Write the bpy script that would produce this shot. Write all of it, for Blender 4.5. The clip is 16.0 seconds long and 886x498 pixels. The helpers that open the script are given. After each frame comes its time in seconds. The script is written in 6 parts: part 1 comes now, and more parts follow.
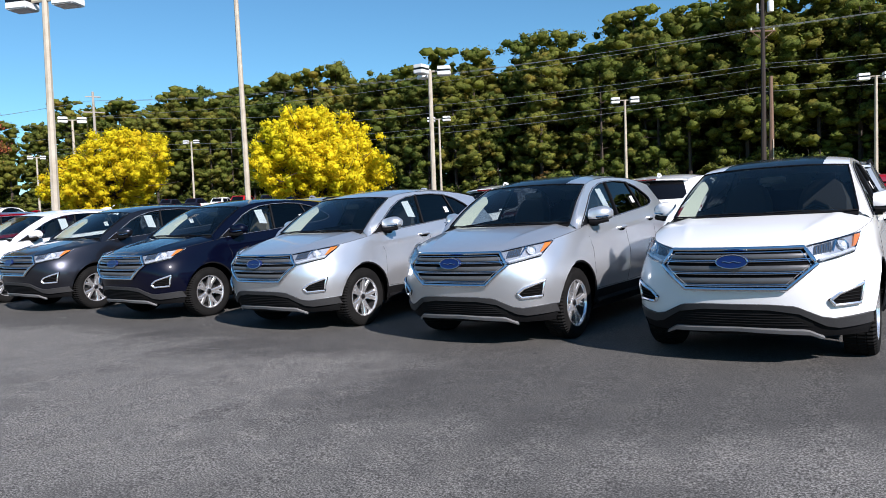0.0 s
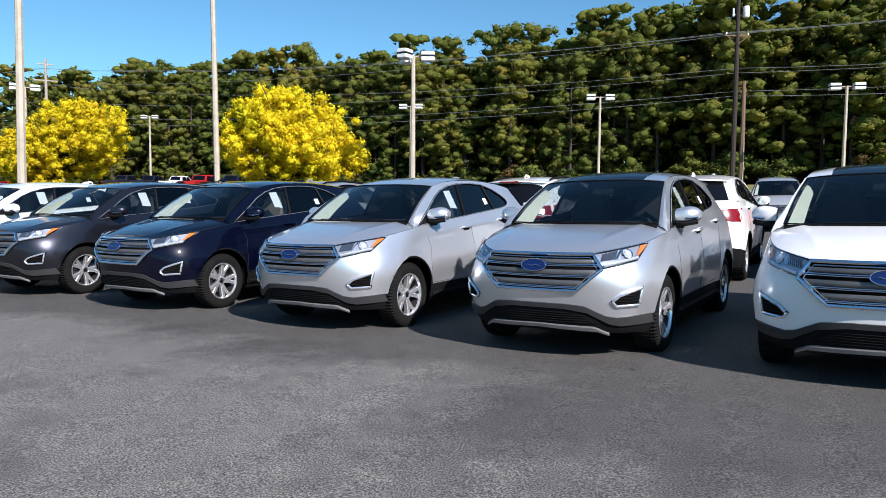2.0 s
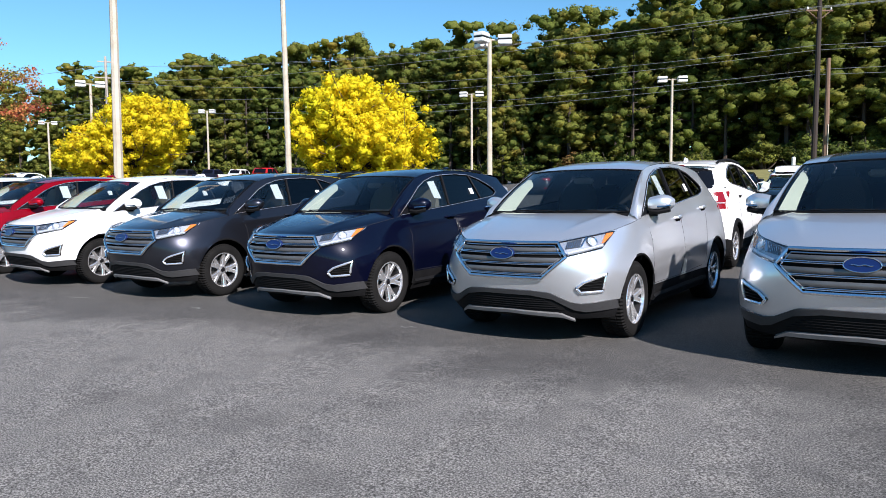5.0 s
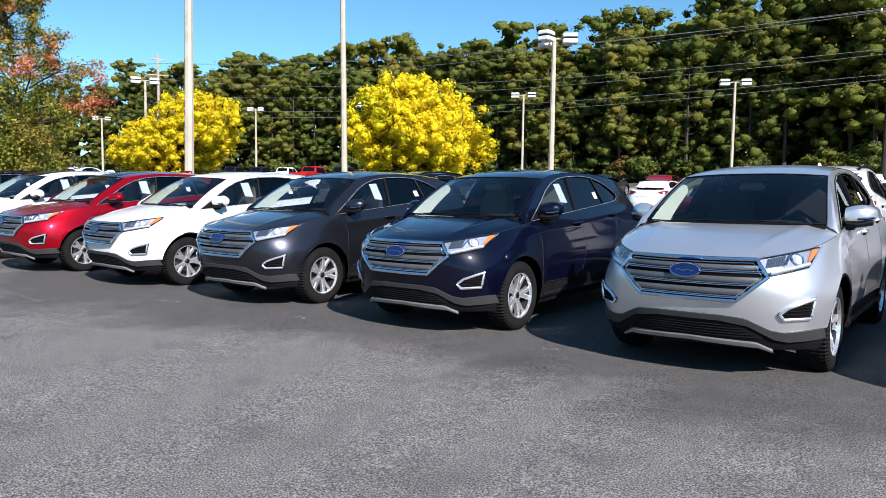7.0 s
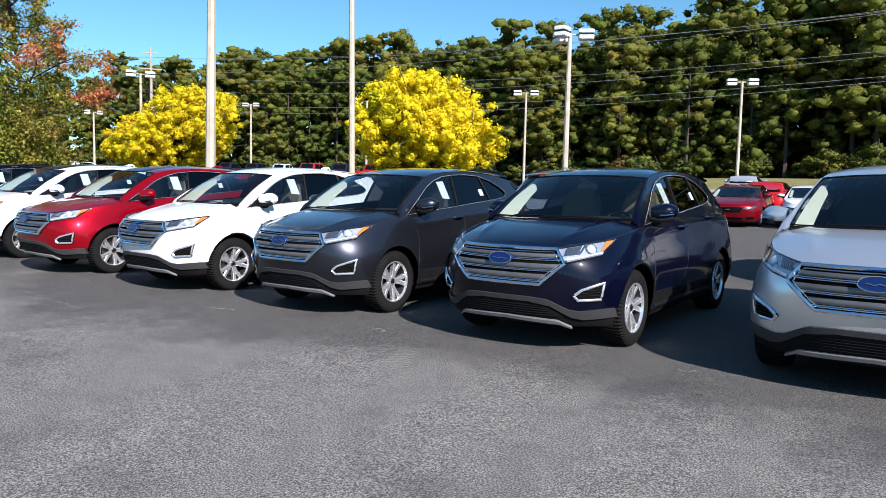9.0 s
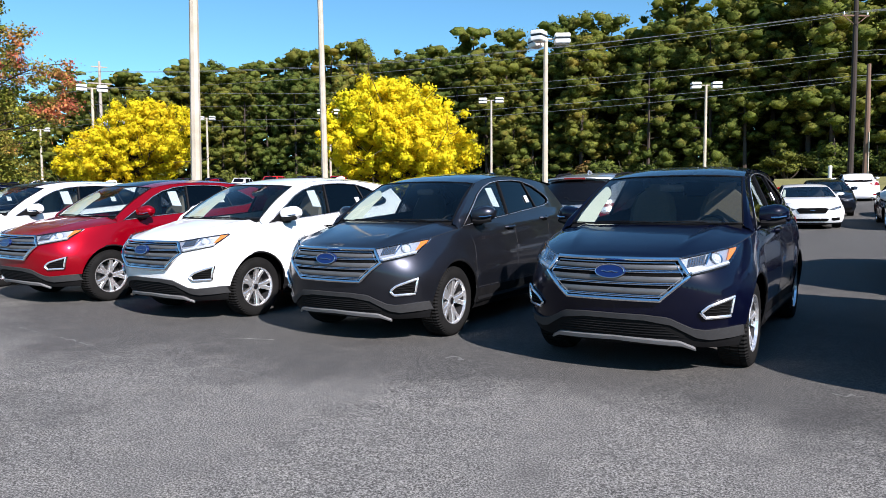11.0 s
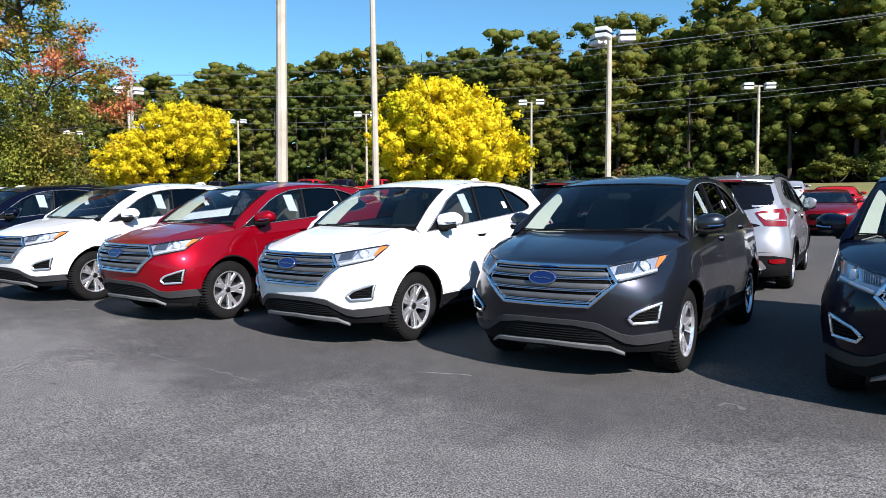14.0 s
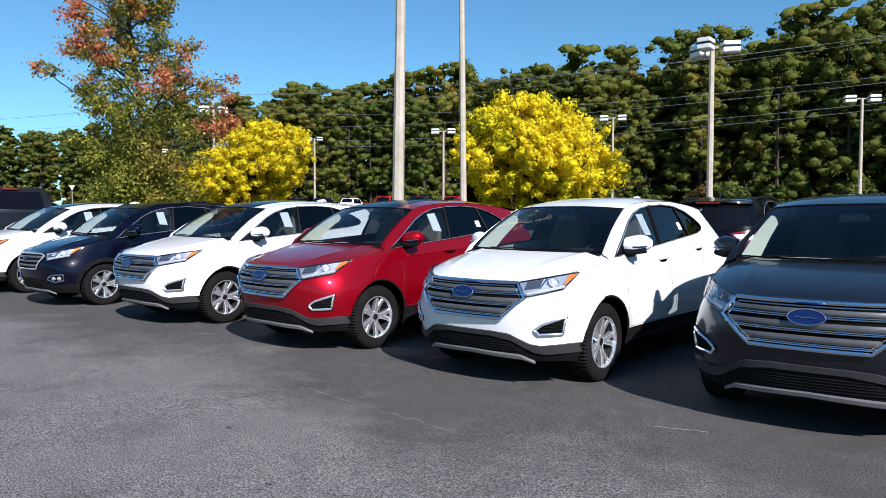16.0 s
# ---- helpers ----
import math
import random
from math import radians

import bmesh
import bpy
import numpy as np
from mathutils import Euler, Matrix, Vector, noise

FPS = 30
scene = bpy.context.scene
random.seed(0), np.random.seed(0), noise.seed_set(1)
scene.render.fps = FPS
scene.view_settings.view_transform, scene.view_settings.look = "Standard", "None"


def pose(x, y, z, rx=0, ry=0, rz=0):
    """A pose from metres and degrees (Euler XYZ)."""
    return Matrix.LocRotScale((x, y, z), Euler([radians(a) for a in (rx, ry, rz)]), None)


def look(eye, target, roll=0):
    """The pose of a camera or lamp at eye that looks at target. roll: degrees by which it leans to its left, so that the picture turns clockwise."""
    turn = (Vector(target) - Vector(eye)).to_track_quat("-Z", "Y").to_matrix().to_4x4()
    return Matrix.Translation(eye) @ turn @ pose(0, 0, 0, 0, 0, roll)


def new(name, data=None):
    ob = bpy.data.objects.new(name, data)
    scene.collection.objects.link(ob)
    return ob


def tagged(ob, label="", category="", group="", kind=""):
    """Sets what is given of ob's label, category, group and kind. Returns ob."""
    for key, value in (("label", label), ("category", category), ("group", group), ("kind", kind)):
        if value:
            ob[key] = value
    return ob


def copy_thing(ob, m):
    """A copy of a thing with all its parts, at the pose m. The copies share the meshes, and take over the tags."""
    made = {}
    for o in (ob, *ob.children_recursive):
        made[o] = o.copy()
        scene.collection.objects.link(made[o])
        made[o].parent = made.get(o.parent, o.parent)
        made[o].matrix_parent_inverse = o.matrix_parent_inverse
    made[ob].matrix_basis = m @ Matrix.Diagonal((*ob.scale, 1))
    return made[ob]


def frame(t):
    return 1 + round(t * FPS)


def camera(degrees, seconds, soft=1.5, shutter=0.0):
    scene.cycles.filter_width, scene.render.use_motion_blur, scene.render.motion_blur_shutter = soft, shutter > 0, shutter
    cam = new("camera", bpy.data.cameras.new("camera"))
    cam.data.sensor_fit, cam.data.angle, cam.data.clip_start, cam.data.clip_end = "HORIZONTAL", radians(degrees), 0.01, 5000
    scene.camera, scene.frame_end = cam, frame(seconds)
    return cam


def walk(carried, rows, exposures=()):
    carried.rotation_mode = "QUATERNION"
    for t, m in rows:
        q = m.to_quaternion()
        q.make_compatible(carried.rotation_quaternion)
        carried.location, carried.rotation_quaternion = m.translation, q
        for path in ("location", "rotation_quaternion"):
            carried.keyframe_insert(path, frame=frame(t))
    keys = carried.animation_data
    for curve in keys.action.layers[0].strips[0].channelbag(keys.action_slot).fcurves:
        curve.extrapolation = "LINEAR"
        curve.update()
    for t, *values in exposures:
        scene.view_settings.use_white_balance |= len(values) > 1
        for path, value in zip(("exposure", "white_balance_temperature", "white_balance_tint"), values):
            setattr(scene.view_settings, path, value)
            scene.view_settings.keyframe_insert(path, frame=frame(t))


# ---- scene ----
import itertools

PATH = [
    (0, (9.502, -6.100, 1.471), (8.439, -4.410, 1.359), -2.02),
    (0.5, (9.177, -6.008, 1.488), (8.135, -4.308, 1.336), -0.11),
    (1, (8.775, -6.123, 1.485), (7.867, -4.346, 1.357), -0.61),
    (1.5, (8.427, -6.101, 1.504), (7.508, -4.330, 1.375), 0.16),
    (2, (8.072, -5.976, 1.505), (7.120, -4.223, 1.362), 0.52),
    (2.5, (7.682, -6.009, 1.475), (6.773, -4.233, 1.342), -0.34),
    (3, (7.313, -5.994, 1.502), (6.345, -4.250, 1.353), 0.47),
    (3.5, (6.939, -5.829, 1.463), (5.904, -4.122, 1.329), -0.34),
    (3.7, (6.807, -5.809, 1.494), (5.753, -4.116, 1.343), 0.05),
    (5.8, (5.375, -5.848, 1.474), (4.318, -4.160, 1.303), -0.59),
    (6, (5.245, -5.876, 1.492), (4.215, -4.168, 1.338), -0.00),
    (6.5, (4.917, -5.806, 1.469), (3.849, -4.124, 1.292), 0.15),
    (7, (4.546, -5.658, 1.486), (3.401, -4.026, 1.318), 0.75),
    (7.5, (4.161, -5.718, 1.467), (3.093, -4.035, 1.296), 0.70),
    (8, (3.845, -5.734, 1.470), (2.760, -4.060, 1.324), 1.46),
    (8.5, (3.505, -5.620, 1.470), (2.391, -3.968, 1.306), -0.33),
    (8.7, (3.366, -5.637, 1.475), (2.233, -3.998, 1.305), 0.81),
    (10.8, (1.833, -5.495, 1.432), (0.816, -3.778, 1.296), 0.29),
    (11, (1.688, -5.489, 1.437), (0.672, -3.772, 1.293), -0.31),
    (11.2, (1.557, -5.449, 1.444), (0.543, -3.733, 1.275), 0.65),
    (11.5, (1.314, -5.389, 1.446), (0.238, -3.717, 1.228), 0.01),
    (12, (0.946, -5.329, 1.441), (-0.124, -3.650, 1.258), 0.44),
    (12.5, (0.534, -5.426, 1.423), (-0.469, -3.708, 1.218), -1.16),
    (13, (0.183, -5.404, 1.451), (-0.804, -3.676, 1.259), 0.28),
    (13.5, (-0.183, -5.295, 1.459), (-1.275, -3.628, 1.289), -0.53),
    (14, (-0.552, -5.316, 1.457), (-1.613, -3.625, 1.324), -0.20),
    (14.5, (-0.904, -5.336, 1.475), (-2.024, -3.685, 1.347), -0.03),
    (15, (-1.275, -5.252, 1.493), (-2.460, -3.643, 1.418), 0.22),
    (15.5, (-1.606, -5.183, 1.480), (-2.822, -3.596, 1.404), 1.84),
    (16, (-1.998, -5.271, 1.497), (-3.209, -3.682, 1.412), 0.11),
]
cam = camera(64.38, 16.0, soft=0.6)
walk(cam, [(t, look(eye, target, roll)) for t, eye, target, roll in PATH], [(0.0, 0.61, 6200, 18), (2.0, 0.69, 6200, 18), (3.5, 0.84, 6200, 18), (8.5, 0.91, 6200, 18),
     (12.5, 0.97, 6200, 18), (14.5, 0.80, 6120, 18), (16.0, 0.60, 6020, 18)])

# ---- world, sun ----
SUN_WAY = Vector((0.86, -0.47, 0.67)).normalized()
world = bpy.data.worlds.new("world")
scene.world = world
world.use_nodes = True
wn = world.node_tree
sky = wn.nodes.new("ShaderNodeTexSky")
sky.sky_type = 'NISHITA'
sky.sun_disc = False
sky.sun_elevation = math.asin(SUN_WAY.z)
sky.sun_rotation = math.atan2(SUN_WAY.x, SUN_WAY.y)
sky.air_density = 1.0
sky.dust_density = 0.0
sky.ozone_density = 1.5
tint = wn.nodes.new("ShaderNodeMix")
tint.data_type, tint.blend_type = 'RGBA', 'MULTIPLY'
tint.inputs[0].default_value = 1.0
tint.inputs[7].default_value = (0.65, 1.10, 1.21, 1)
wn.links.new(sky.outputs[0], tint.inputs[6])
wn.links.new(tint.outputs[2], wn.nodes["Background"].inputs[0])
wn.nodes["Background"].inputs[1].default_value = 0.067
sun_data = bpy.data.lights.new("sun", 'SUN')
sun_data.energy = 5.0
sun_data.angle = radians(0.55)
sun_data.color = (1.0, 0.95, 0.87)
sun = new("sun", sun_data)
sun.matrix_world = look((30, -20, 20), Vector((30, -20, 20)) - SUN_WAY)


# ---- materials ----
def material(name, color=(0.5, 0.5, 0.5), rough=0.5, metal=0.0, **more):
    m = bpy.data.materials.new(name)
    m.use_nodes = True
    b = m.node_tree.nodes["Principled BSDF"]
    b.inputs["Base Color"].default_value = (*color, 1)
    b.inputs["Roughness"].default_value = rough
    b.inputs["Metallic"].default_value = metal
    for key, value in more.items():
        b.inputs[key.replace("_", " ")].default_value = value
    return m


def node(m, kind, **sets):
    n = m.node_tree.nodes.new(kind)
    for k, v in sets.items():
        if k in n.inputs:
            n.inputs[k].default_value = v
    return n


def wire(m, a, b):
    m.node_tree.links.new(a, b)


def coords(m):
    return node(m, "ShaderNodeTexCoord").outputs["Object"]


def noise_tex(m, scale, detail=3.0, rough=0.55, vec=None):
    n = node(m, "ShaderNodeTexNoise", Scale=scale, Detail=detail, Roughness=rough)
    wire(m, vec or coords(m), n.inputs["Vector"])
    return n.outputs["Fac"]


def ramp(m, fac, stops):
    r = node(m, "ShaderNodeValToRGB")
    e = r.color_ramp.elements
    while len(e) < len(stops):
        e.new(0.5)
    for el, (p, c) in zip(e, stops):
        el.position, el.color = p, (*c, 1)
    wire(m, fac, r.inputs["Fac"])
    return r.outputs["Color"]


def mixed(m, fac, a, b, mode='MIX'):
    x = node(m, "ShaderNodeMix")
    x.data_type, x.blend_type = 'RGBA', mode
    for v, s in ((fac, 0), (a, 6), (b, 7)):
        if isinstance(v, bpy.types.NodeSocket):
            wire(m, v, x.inputs[s])
        else:
            x.inputs[s].default_value = v if s == 0 else (*v, 1)
    return x.outputs[2]


def bump(m, height, strength=0.3, distance=0.01):
    b = node(m, "ShaderNodeBump", Strength=strength, Distance=distance)
    wire(m, height, b.inputs["Height"])
    wire(m, b.outputs[0], m.node_tree.nodes["Principled BSDF"].inputs["Normal"])


def surface(m):
    return m.node_tree.nodes["Principled BSDF"]


def grain(m, scale, dark, light, rough_spread=0.15, strength=0.15):
    """Colour and gloss that wander at two scales, with fine relief."""
    b = surface(m)
    big, fine = noise_tex(m, scale, 4), noise_tex(m, scale * 14, 3)
    wire(m, mixed(m, 0.35, ramp(m, big, [(0.3, dark), (0.7, light)]), ramp(m, fine, [(0.3, dark), (0.7, light)])), b.inputs["Base Color"])
    r = b.inputs["Roughness"].default_value
    wire(m, ramp(m, big, [(0.3, (r - rough_spread,) * 3), (0.7, (r + rough_spread,) * 3)]), b.inputs["Roughness"])
    bump(m, fine, strength, 0.004)
    return m


def make_paint():
    m = material("car_paint", rough=0.38)
    b = surface(m)
    info = node(m, "ShaderNodeObjectInfo")
    flake = noise_tex(m, 900, 1)
    dust = noise_tex(m, 3, 4)
    c = mixed(m, ramp(m, flake, [(0.35, (0.0,) * 3), (0.75, (0.22,) * 3)]), info.outputs["Color"], (1, 1, 1), 'OVERLAY')
    wire(m, c, b.inputs["Base Color"])
    wire(m, info.outputs["Alpha"], b.inputs["Metallic"])
    wire(m, ramp(m, dust, [(0.3, (0.28,) * 3), (0.75, (0.36,) * 3)]), b.inputs["Roughness"])
    b.inputs["Specular IOR Level"].default_value = 0.06
    b.inputs["Coat Weight"].default_value = 1.0
    b.inputs["Coat IOR"].default_value = 1.35
    wire(m, ramp(m, dust, [(0.35, (0.02,) * 3), (0.8, (0.07,) * 3)]), b.inputs["Coat Roughness"])
    return m


def make_glass(name, tint, strength=1.0):
    m = bpy.data.materials.new(name)
    m.use_nodes = True
    nt = m.node_tree
    nt.nodes.remove(nt.nodes["Principled BSDF"])
    out = nt.nodes["Material Output"]
    clear, gloss = node(m, "ShaderNodeBsdfTransparent", Color=(*tint, 1)), node(m, "ShaderNodeBsdfGlossy", Roughness=0.0)
    weight, mix = node(m, "ShaderNodeLayerWeight", Blend=0.5), node(m, "ShaderNodeMixShader")
    power, scale = node(m, "ShaderNodeMath"), node(m, "ShaderNodeMath")
    power.operation, scale.operation = 'POWER', 'MULTIPLY_ADD'
    power.inputs[1].default_value, scale.inputs[1].default_value, scale.inputs[2].default_value = 4.5, 0.9, 0.05 * strength
    wire(m, weight.outputs["Facing"], power.inputs[0])
    wire(m, power.outputs[0], scale.inputs[0])
    wire(m, scale.outputs[0], mix.inputs[0])
    wire(m, clear.outputs[0], mix.inputs[1])
    wire(m, gloss.outputs[0], mix.inputs[2])
    wire(m, mix.outputs[0], out.inputs[0])
    return m


def make_leaf(name, low, high, extra=None, spread=1.0, fine=9.0, gap=0.35, thin_share=0.3, relief=0.5):
    """Leaf colour that differs from spray to spray, with the shade between needles or leaflets painted in dark."""
    m = material(name, rough=0.75, Specular_IOR_Level=0.2)
    b = surface(m)
    g = node(m, "ShaderNodeNewGeometry")
    c = ramp(m, g.outputs["Random Per Island"], [(0.0, low), (1.0, high)])
    info = node(m, "ShaderNodeObjectInfo")
    big = noise_tex(m, 0.35, 2)
    if extra:
        c = mixed(m, ramp(m, big, [(0.50, (0,) * 3), (0.66, (1,) * 3)]), c, extra)
    v = mixed(m, 1.0, c, ramp(m, info.outputs["Random"], [(0, (1 - 0.25 * spread, 1 - 0.18 * spread, 1 - 0.3 * spread)), (1, (1 + 0.3 * spread, 1 + 0.12 * spread, 1 - 0.1 * spread))]), 'MULTIPLY')
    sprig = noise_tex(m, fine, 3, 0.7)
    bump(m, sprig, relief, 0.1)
    # low spots of the relief are coloured darker, as shade between the needles
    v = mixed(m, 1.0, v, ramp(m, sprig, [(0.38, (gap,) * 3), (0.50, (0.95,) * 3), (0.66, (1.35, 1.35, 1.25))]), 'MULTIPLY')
    wire(m, v, b.inputs["Base Color"])
    # thin leaves let some light through
    nt = m.node_tree
    thin, mix = node(m, "ShaderNodeBsdfTranslucent"), node(m, "ShaderNodeMixShader", Fac=thin_share)
    wire(m, v, thin.inputs["Color"])
    wire(m, b.outputs[0], mix.inputs[1])
    wire(m, thin.outputs[0], mix.inputs[2])
    wire(m, mix.outputs[0], nt.nodes["Material Output"].inputs[0])
    return m


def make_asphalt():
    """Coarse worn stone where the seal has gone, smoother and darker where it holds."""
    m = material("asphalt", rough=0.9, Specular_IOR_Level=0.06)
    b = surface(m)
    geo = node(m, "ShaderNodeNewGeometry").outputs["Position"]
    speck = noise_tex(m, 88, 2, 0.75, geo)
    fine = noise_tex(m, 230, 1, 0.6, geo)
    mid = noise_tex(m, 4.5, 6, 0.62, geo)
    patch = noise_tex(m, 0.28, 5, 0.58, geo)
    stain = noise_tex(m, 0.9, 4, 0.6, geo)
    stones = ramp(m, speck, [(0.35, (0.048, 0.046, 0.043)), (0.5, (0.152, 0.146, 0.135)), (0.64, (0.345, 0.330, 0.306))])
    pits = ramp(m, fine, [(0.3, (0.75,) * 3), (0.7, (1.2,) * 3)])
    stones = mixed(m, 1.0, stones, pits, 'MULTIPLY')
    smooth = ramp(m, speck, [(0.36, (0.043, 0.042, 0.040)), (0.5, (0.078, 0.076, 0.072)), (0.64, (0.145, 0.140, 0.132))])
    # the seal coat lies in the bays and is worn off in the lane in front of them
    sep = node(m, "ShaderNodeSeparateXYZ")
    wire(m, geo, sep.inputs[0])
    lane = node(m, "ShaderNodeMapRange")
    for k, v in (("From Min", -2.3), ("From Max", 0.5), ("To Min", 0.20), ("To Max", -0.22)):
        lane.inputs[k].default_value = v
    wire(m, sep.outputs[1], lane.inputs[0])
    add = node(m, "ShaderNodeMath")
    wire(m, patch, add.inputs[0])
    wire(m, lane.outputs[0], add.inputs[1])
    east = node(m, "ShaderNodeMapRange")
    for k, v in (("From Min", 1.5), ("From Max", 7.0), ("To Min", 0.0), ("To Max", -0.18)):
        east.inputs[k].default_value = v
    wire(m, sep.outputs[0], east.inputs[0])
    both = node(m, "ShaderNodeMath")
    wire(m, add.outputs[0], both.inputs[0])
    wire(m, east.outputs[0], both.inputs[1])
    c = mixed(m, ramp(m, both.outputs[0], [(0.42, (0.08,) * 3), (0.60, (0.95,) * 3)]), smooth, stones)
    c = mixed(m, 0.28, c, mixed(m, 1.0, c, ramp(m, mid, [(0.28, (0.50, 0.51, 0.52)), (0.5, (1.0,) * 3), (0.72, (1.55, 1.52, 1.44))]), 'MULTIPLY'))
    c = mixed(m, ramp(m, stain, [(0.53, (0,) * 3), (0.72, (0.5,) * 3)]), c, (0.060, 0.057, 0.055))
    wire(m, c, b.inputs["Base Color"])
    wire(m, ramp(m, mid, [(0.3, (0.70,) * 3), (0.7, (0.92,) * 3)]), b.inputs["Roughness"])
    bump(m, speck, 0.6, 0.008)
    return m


PAINT = make_paint()
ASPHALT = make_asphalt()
PLASTIC = grain(material("black_plastic", rough=0.6, Specular_IOR_Level=0.05), 4, (0.006, 0.006, 0.0065), (0.012, 0.012, 0.0125), 0.06, 0.3)
TRIM = grain(material("grey_trim", rough=0.5, Specular_IOR_Level=0.25), 4, (0.028, 0.028, 0.029), (0.044, 0.044, 0.045), 0.06, 0.2)
CHROME = material("chrome", (0.8, 0.81, 0.83), 0.07, 1.0)
SATIN = grain(material("satin_grille", rough=0.36, metal=0.6), 6, (0.125, 0.123, 0.124), (0.17, 0.168, 0.168), 0.04, 0.05)
BRIGHT = material("bright_trim", (0.86, 0.86, 0.87), 0.16, 0.8)
ALLOY = grain(material("alloy", rough=0.2, metal=0.82), 8, (0.82, 0.82, 0.83), (0.91, 0.91, 0.92), 0.06, 0.05)
DARK_METAL = material("dark_metal", (0.05, 0.05, 0.052), 0.5, 0.6)
RUBBER = grain(material("rubber", rough=0.85, Specular_IOR_Level=0.04), 9, (0.008, 0.008, 0.008), (0.016, 0.0155, 0.015), 0.08, 0.4)
BLACK = material("black_gloss", (0.008, 0.008, 0.009), 0.25)
SEAM = material("panel_seam", (0.035, 0.035, 0.037), 0.9, Specular_IOR_Level=0.0)
# near-black stands in for the shade in openings, wheel housings and under cars
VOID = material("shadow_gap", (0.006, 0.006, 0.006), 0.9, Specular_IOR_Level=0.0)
MESHED = material("mesh_intake", (0.010, 0.010, 0.010), 0.6, Specular_IOR_Level=0.05)
BADGE = material("badge_blue", (0.003, 0.012, 0.075), 0.3, 0.0, Coat_Weight=0.2)
AMBER = material("amber_lens", (0.85, 0.22, 0.02), 0.12, Coat_Weight=1.0)
RED_LENS = material("red_lens", (0.18, 0.002, 0.005), 0.2, Coat_Weight=0.3)
REFLECTOR = material("lamp_reflector", (0.86, 0.87, 0.88), 0.22, 0.45)
LAMP_DARK = material("lamp_dark", (0.10, 0.105, 0.115), 0.25, 0.6)
LAMP_BOWL = material("lamp_bowl", (0.70, 0.71, 0.74), 0.24, 0.7)
PILLAR = material("pillar_black", (0.005, 0.005, 0.006), 0.5, Specular_IOR_Level=0.1)
STRIP = grain(material("satin_strip", rough=0.4, metal=0.6), 6, (0.27, 0.27, 0.275), (0.34, 0.34, 0.345), 0.05, 0.1)
CREAM = grain(material("cream_trim", rough=0.8), 6, (0.50, 0.52, 0.42), (0.60, 0.61, 0.50), 0.05, 0.1)
CLEAR = make_glass("clear_lens", (0.93, 0.94, 0.95))
GLASS = make_glass("windscreen_glass", (0.70, 0.75, 0.75), 1.6)
DOOR_GLASS = make_glass("door_glass", (0.66, 0.72, 0.73), 1.6)
PRIVACY = make_glass("privacy_glass", (0.035, 0.042, 0.05), 1.0)
DARK_PANE = material("dark_pane", (0.004, 0.004, 0.005), 0.05, Specular_IOR_Level=0.4)
ROOF_GLASS = material("roof_glass", (0.004, 0.005, 0.009), 0.15, Specular_IOR_Level=0.06)
CABIN = grain(material("cabin_plastic", rough=0.7, Specular_IOR_Level=0.15), 5, (0.030, 0.030, 0.030), (0.048, 0.047, 0.045), 0.08, 0.2)
PAPER = grain(material("paper", rough=0.7), 6, (0.76, 0.76, 0.74), (0.82, 0.82, 0.8), 0.05, 0.05)


def treaded(m):
    """Cross grooves round the tyre's tread and shoulder."""
    sep, joined, far = node(m, "ShaderNodeSeparateXYZ"), node(m, "ShaderNodeCombineXYZ"), node(m, "ShaderNodeVectorMath")
    turn, slant, wave, mask, cut = (node(m, k) for k in ("ShaderNodeMath", "ShaderNodeMath", "ShaderNodeMath", "ShaderNodeMapRange", "ShaderNodeMath"))
    far.operation, turn.operation, slant.operation, wave.operation, cut.operation = 'LENGTH', 'ARCTAN2', 'MULTIPLY', 'SINE', 'MULTIPLY'
    wire(m, coords(m), sep.inputs[0])
    for k in (1, 2):
        wire(m, sep.outputs[k], joined.inputs[k])
        wire(m, sep.outputs[k], turn.inputs[2 - k])
    wire(m, joined.outputs[0], far.inputs[0])
    slant.inputs[1].default_value = 64.0
    wire(m, turn.outputs[0], slant.inputs[0])
    wire(m, slant.outputs[0], wave.inputs[0])
    for k, v in (("From Min", 0.338), ("From Max", 0.350), ("To Min", 0.0), ("To Max", 1.0)):
        mask.inputs[k].default_value = v
    wire(m, far.outputs["Value"], mask.inputs[0])
    wire(m, wave.outputs[0], cut.inputs[0])
    wire(m, mask.outputs[0], cut.inputs[1])
    bump(m, cut.outputs[0], 1.0, 0.006)


treaded(RUBBER)


def make_seat():
    m = material("seat_cloth", rough=0.75)
    info = node(m, "ShaderNodeObjectInfo")
    n = noise_tex(m, 60, 3)
    wire(m, mixed(m, 1.0, info.outputs["Color"], ramp(m, n, [(0.3, (0.8,) * 3), (0.7, (1.1,) * 3)]), 'MULTIPLY'), surface(m).inputs["Base Color"])
    bump(m, n, 0.2, 0.003)
    return m


SEAT = make_seat()
GALVANISED = grain(material("painted_pole", rough=0.55), 2.5, (0.33, 0.28, 0.205), (0.50, 0.45, 0.36), 0.1, 0.1)
LAMP_WHITE = grain(material("lamp_housing", rough=0.45), 3, (0.6, 0.6, 0.58), (0.75, 0.75, 0.73), 0.1, 0.05)
WOOD_POLE = grain(material("weathered_pole", rough=0.85), 3, (0.016, 0.011, 0.009), (0.036, 0.025, 0.019), 0.1, 0.4)
WOOD_GREY = grain(material("grey_pole", rough=0.85), 3, (0.26, 0.23, 0.19), (0.40, 0.36, 0.31), 0.1, 0.4)
WOOD_PALE = grain(material("pale_pole", rough=0.85), 3, (0.11, 0.064, 0.042), (0.18, 0.112, 0.074), 0.1, 0.4)
BARK = grain(material("bark", rough=0.9), 2.5, (0.030, 0.022, 0.017), (0.075, 0.055, 0.042), 0.08, 0.6)
